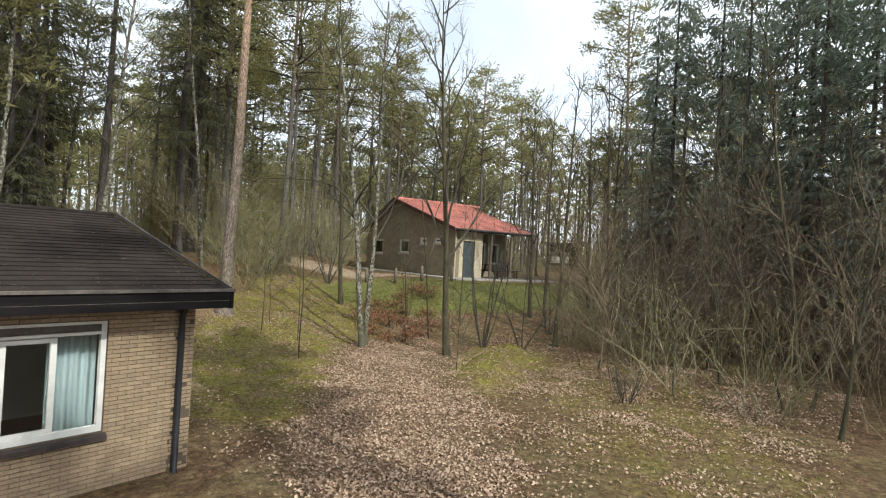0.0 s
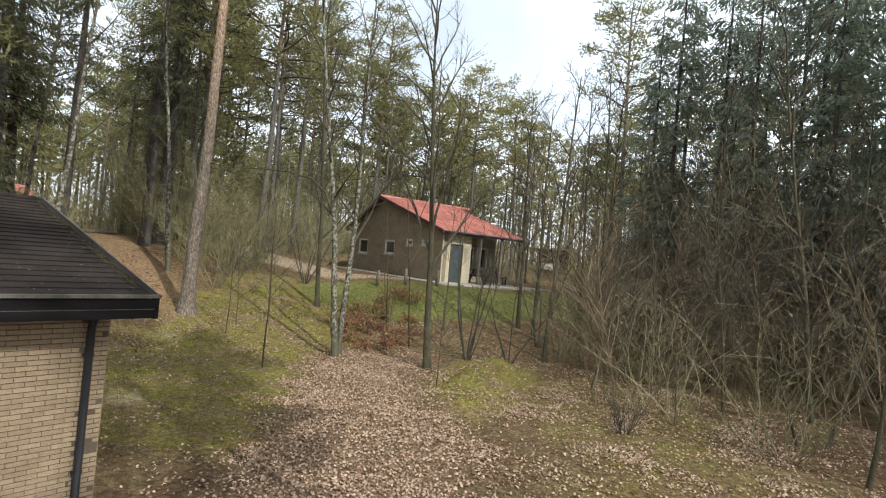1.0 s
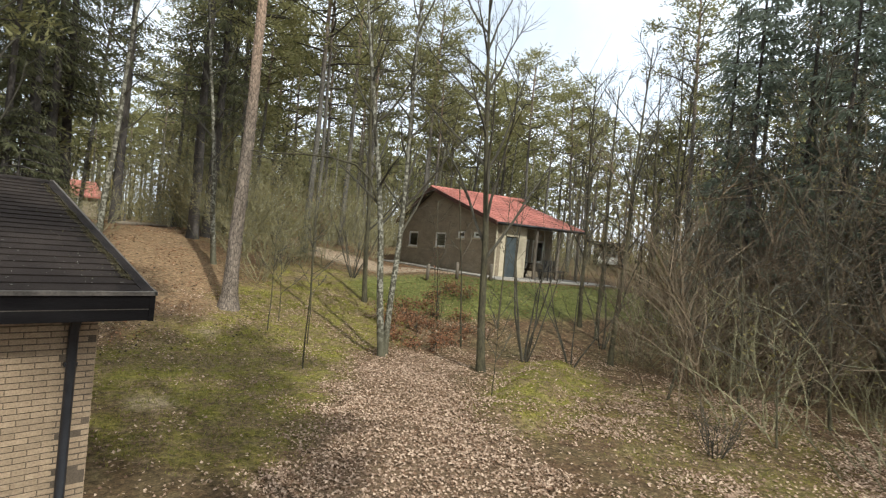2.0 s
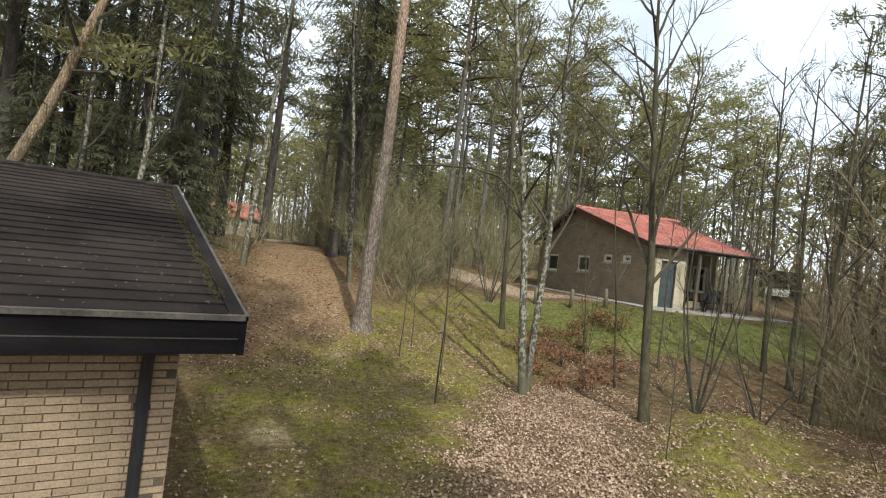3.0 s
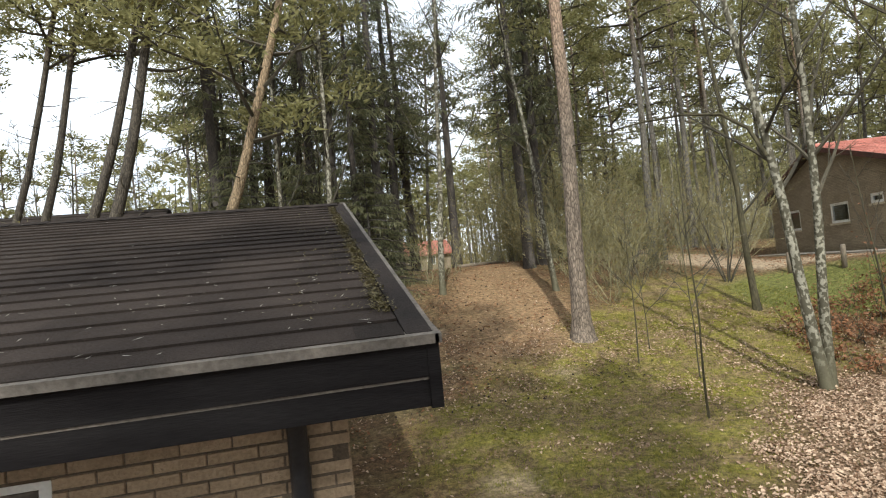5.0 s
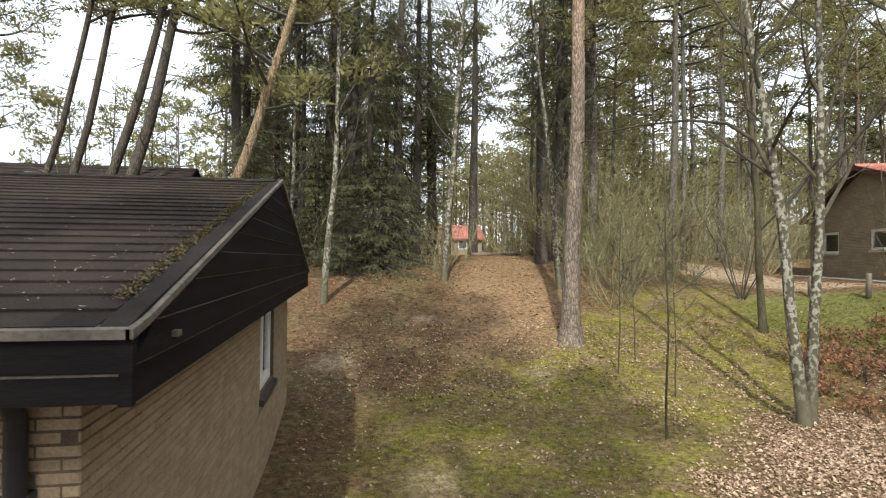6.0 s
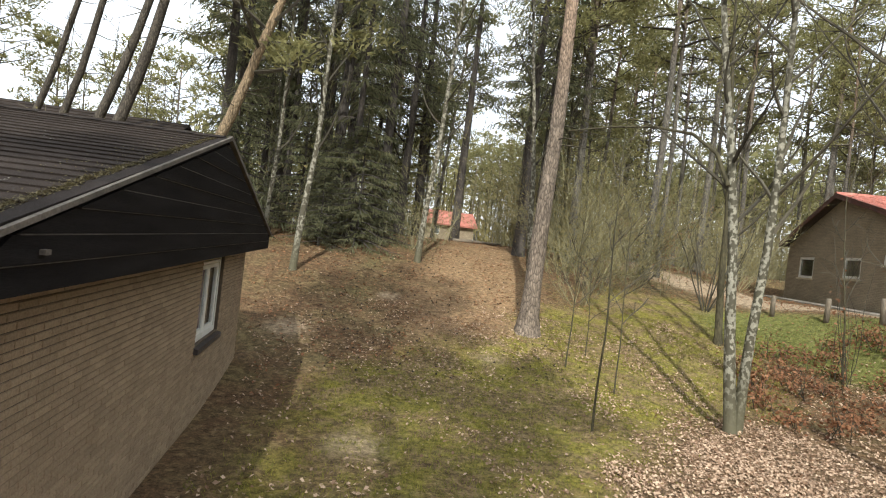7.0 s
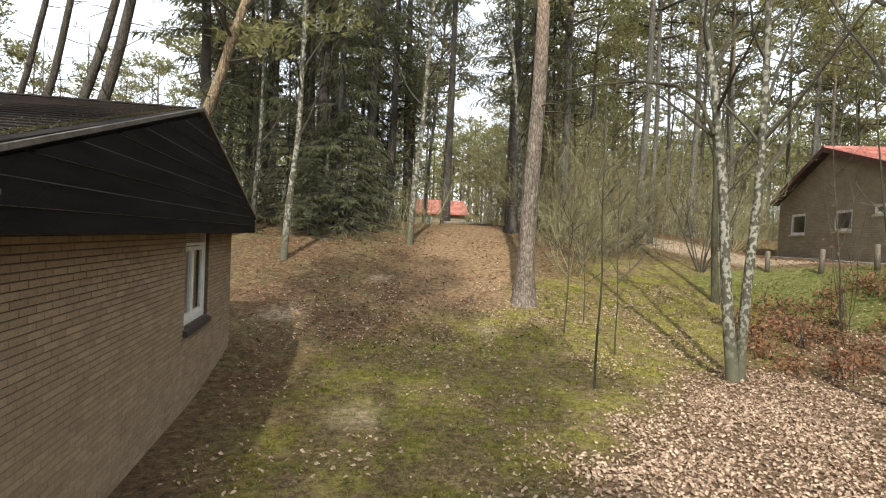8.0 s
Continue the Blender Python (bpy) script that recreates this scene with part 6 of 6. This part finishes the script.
def scatter_blades(n, weight, box, size, mats, name, label):
    v, f = [], []
    k = tries = 0
    while k < n and tries < n * 10:
        tries += 1
        x, y = G.uniform(box[0], box[1]), G.uniform(box[2], box[3])
        if flat_zone(x, y) > 0.3 or G.random() > weight(x, y):
            continue
        z = height(x, y) - 0.01
        for _ in range(4):
            a, L = G.uniform(0, 2 * math.pi), G.uniform(*size)
            ox, oy = x + G.uniform(-0.05, 0.05), y + G.uniform(-0.05, 0.05)
            dx, dy = math.cos(a), math.sin(a)
            b = len(v)
            v += [(ox - dy * 0.006, oy + dx * 0.006, z), (ox + dy * 0.006, oy - dx * 0.006, z), (ox + dx * L * 0.6, oy + dy * L * 0.6, z + L * G.uniform(0.4, 1.0))]
            f.append((b, b + 1, b + 2))
        k += 1
    me = bpy.data.meshes.new(name)
    me.from_pydata(v, [], f)
    me.materials.append(mats)
    return tagged(new(name, me), label, "grass", kind="stuff")


scatter_blades(26000, lambda x, y: zones(x, y)[1], (-0.2, 13, -6.5, 13), (0.025, 0.075), M_GRASS, "moss_grass", "short yellow-green grass and moss between leaves")
scatter_blades(12000, lambda x, y: zones(x, y)[3], (9, 24, 2, 12), (0.03, 0.07), M_LAWN, "lawn_grass", "bright green lawn grass beside the cottage")
scatter_leaves(1800, lambda x, y: (0.2 + 0.8 * step(0.4 + 1.5 * noise.noise((x * 1.3, y * 1.3, 2)))) * (1 - zones(x, y)[1]), (-0.5, 12, 7, 24), (0.03, 0.07), M_LITTER, "path_litter", "tan fallen leaves on the sandy slope")
# cones and bark crumbs on the slope
q = Shape()
for _ in range(600):
    x, y = G.uniform(0.3, 6.5), G.uniform(7.5, 18)
    if seg_dist(x, y, HILLPATH) < 0.7 and G.random() < 0.7:
        continue
    z, r = height(x, y), G.uniform(0.010, 0.024)
    a = G.uniform(0, 3.1)
    u, w = Vector((math.cos(a), math.sin(a), 0)) * r * 1.6, Vector((-math.sin(a), math.cos(a), 0)) * r
    c, h = Vector((x, y, z + r * 0.5)), Vector((0, 0, r))
    for s1, s2 in ((u, w), (w, -u), (-u, -w), (-w, u)):
        q.tri(c + s1, c + s2, c + h)
        q.tri(c + s2, c + s1, c - h)
tagged(part("pine_cones", q, M_CONE, None), "dark pine cones and bark crumbs on the slope", "cones", kind="stuff")

# moss along the verge and flakes on the shingles
q, q2 = Shape(), Shape()
for _ in range(4600):
    f = G.random() ** 1.0
    y = 0.25 + f * 3.6
    thick = (noise.noise((y * 2.3, 0, 3)) + 0.75 - 0.16 * y)
    if G.random() > thick + 0.25:
        continue
    x = -0.125 + G.gauss(0, 0.022) - 0.03 * noise.noise((y * 3, 1, 1))
    if G.random() < 0.08:
        x -= G.uniform(0, 0.35)
    z = EAVE_T + SLOPE * y + 0.018
    a, L = G.uniform(0, 6.28), G.uniform(0.009, 0.024)
    q.tri((x - 0.005 * math.sin(a), y + 0.005 * math.cos(a), z), (x + 0.005 * math.sin(a), y - 0.005 * math.cos(a), z), (x + math.cos(a) * L * 0.8, y + math.sin(a) * L * 0.8, z + L * 0.35))
tagged(part("roof_moss", q, M_MOSSROOF, None, at=pose(0, 0, 0, 0, 0, HOUSE_TURN)), "dry yellow-green moss along the roof verge", "moss", kind="stuff")
for _ in range(480):
    y = abs(G.gauss(0, 0.9)) * 0.9 + 0.05 if G.random() < 0.7 else G.uniform(0, 4)
    if y > 4.1:
        continue
    x, z = G.uniform(-8, -0.2), EAVE_T + SLOPE * y + 0.026
    a, L = G.uniform(0, 6.28), G.uniform(0.006, 0.024)
    u, w = Vector((math.cos(a), math.sin(a), SLOPE * math.sin(a))) * L, Vector((-math.sin(a), math.cos(a), SLOPE * math.cos(a))) * min(L * 0.3, 0.0022)
    c = Vector((x, y, z))
    q2.quad(c - u, c + w, c + u, c - w)
tagged(part("roof_flakes", q2, M_SPECK, None, at=pose(0, 0, 0, 0, 0, HOUSE_TURN)), "pale bud scales and twigs scattered on the shingles", "debris", kind="stuff")

# ---- shingles ----
ROWS_N, TAB = 24, 0.335
slope_len = math.hypot(RIDGE_Y, RIDGE_Z - EAVE_T)
ang = math.degrees(math.atan(SLOPE))
q = Shape()
e = slope_len / ROWS_N


def shingle_box(shape, x0, w):
    shape.prism([(x0, 0, 0.004), (x0, e * 1.08, 0.0), (x0, e * 1.08, 0.004), (x0, 0, 0.016)], (w, 0, 0))


shingle_box(q, 0, TAB - 0.0006)
tab_mesh = q.mesh("shingle", M_SHINGLE)
field = Shape()
count = 0
for r in range(ROWS_N):
    off = (r % 2) * TAB * 0.5
    for c in range(36):
        x1 = -0.095 - off + TAB * 0.5 - c * TAB
        x0 = x1 - TAB
        if x0 < LEFT:
            continue
        x1 = min(x1, -0.095)
        f = r / ROWS_N
        yy, zz = RIDGE_Y * f, EAVE_T + (RIDGE_Z - EAVE_T) * f
        jig = G.uniform(-0.0006, 0.0006)
        if x0 > -4.6 and x1 - x0 > TAB - 0.01 and count < 300:
            part("shingle", tab_mesh, None, house, at=pose(x0, yy, zz + jig, ang + G.uniform(-0.15, 0.1), 0, 0))
            count += 1
        else:
            m = pose(x0, yy, zz + jig, ang, 0, 0)
            k = len(field.v)
            sub = Shape()
            shingle_box(sub, 0, x1 - x0 - 0.0006)
            field.v += [tuple(m @ Vector(p)) for p in sub.v]
            field.f += [tuple(k + i for i in g) for g in sub.f]
            field.m += [0] * len(sub.f)
        # rear slope, joined
        yb = DEPTH - (DEPTH - RIDGE_Y) * f
        field.quad((x0, yb, zz + 0.015), (x1 - 0.006, yb, zz + 0.015), (x1 - 0.006, yb - (DEPTH - RIDGE_Y) / ROWS_N, zz + 0.048), (x0, yb - (DEPTH - RIDGE_Y) / ROWS_N, zz + 0.048))
tagged(part("shingle_field", field, M_SHINGLE_F, house), kind="stuff")

# ---- bricks ----
BL, BH, COURSE, PITCH = 0.1862, 0.0457, 0.0525, 0.190


def brick_mesh(length, name, mat):
    """Face of a brick, 9 mm proud, with slightly rounded arrises; local x along the wall, -y outwards."""
    q = Shape()
    c = 0.003
    p = [(0, 0, 0), (length, 0, 0), (length, 0, BH), (0, 0, BH)]
    o = [(c, -0.009, c), (length - c, -0.009, c), (length - c, -0.009, BH - c), (c, -0.009, BH - c)]
    q.poly(o)
    for i in range(4):
        j = (i + 1) % 4
        q.quad(p[i], p[j], o[j], o[i])
    return q.mesh(name, mat)


full, half = brick_mesh(BL, "brick", M_BRICK), brick_mesh(BL * 0.5 - 0.005, "brick", M_BRICK)
bricks, joined, courses = 0, Shape(), int((WALL_TOP - 0.03) / COURSE)


def lay(a, z, length, facing):
    """A brick on the gable (along y) or on the front (along x)."""
    global bricks
    jig = G.uniform(-0.0015, 0.0015)
    m = pose(WALL_X - 0.008 + jig, a, z, 0, 0, 90) if facing == "gable" else pose(a, WALL_Y + 0.008 + jig, z)
    near = (facing == "gable" and a < 1.75 and z > 0.6) or (facing == "front" and a > -1.37 and z > 1.0)
    if near and bricks < 300 and (abs(length - BL) < 0.002 or abs(length - BL * 0.5 + 0.005) < 0.002):
        part("brick", full if abs(length - BL) < 0.002 else half, None, house, at=m)
        bricks += 1
        return
    c = 0.003
    p = [(0, 0, 0), (length, 0, 0), (length, 0, BH), (0, 0, BH)]
    o = [(c, -0.009, c), (length - c, -0.009, c), (length - c, -0.009, BH - c), (c, -0.009, BH - c)]
    k = len(joined.v)
    joined.v += [tuple(m @ Vector(x)) for x in p + o]
    joined.f += [(k + 4, k + 5, k + 6, k + 7), (k, k + 1, k + 5, k + 4), (k + 1, k + 2, k + 6, k + 5), (k + 2, k + 3, k + 7, k + 6), (k + 3, k, k + 4, k + 7)]
    joined.m += [0] * 5


def run(a0, a1, z, facing, hole, shift):
    a = a0 - shift
    while a < a1 - 0.03:
        lo, hi = max(a, a0), min(a + BL, a1)
        zc0, zc1 = z, z + BH
        spans = [(lo, hi)]
        if zc1 > hole[1] - 0.02 and zc0 < hole[3] + 0.01:
            spans = []
            if lo < hole[0]:
                spans.append((lo, min(hi, hole[0])))
            if hi > hole[2]:
                spans.append((max(lo, hole[2]), hi))
        for s0, s1 in spans:
            if s1 - s0 > 0.025:
                lay(s0, z, s1 - s0, facing)
        a += PITCH


for c in range(courses):
    z = 0.0 + c * COURSE
    sh = PITCH * 0.5 * (c % 2)
    run(WALL_Y, BACK_Y, z, "gable", GWIN, sh)
    run(LEFT + 0.4, WALL_X, z, "front", FWIN, sh + 0.07)
tagged(part("brick_field", joined, M_BRICK_F, house), kind="stuff")
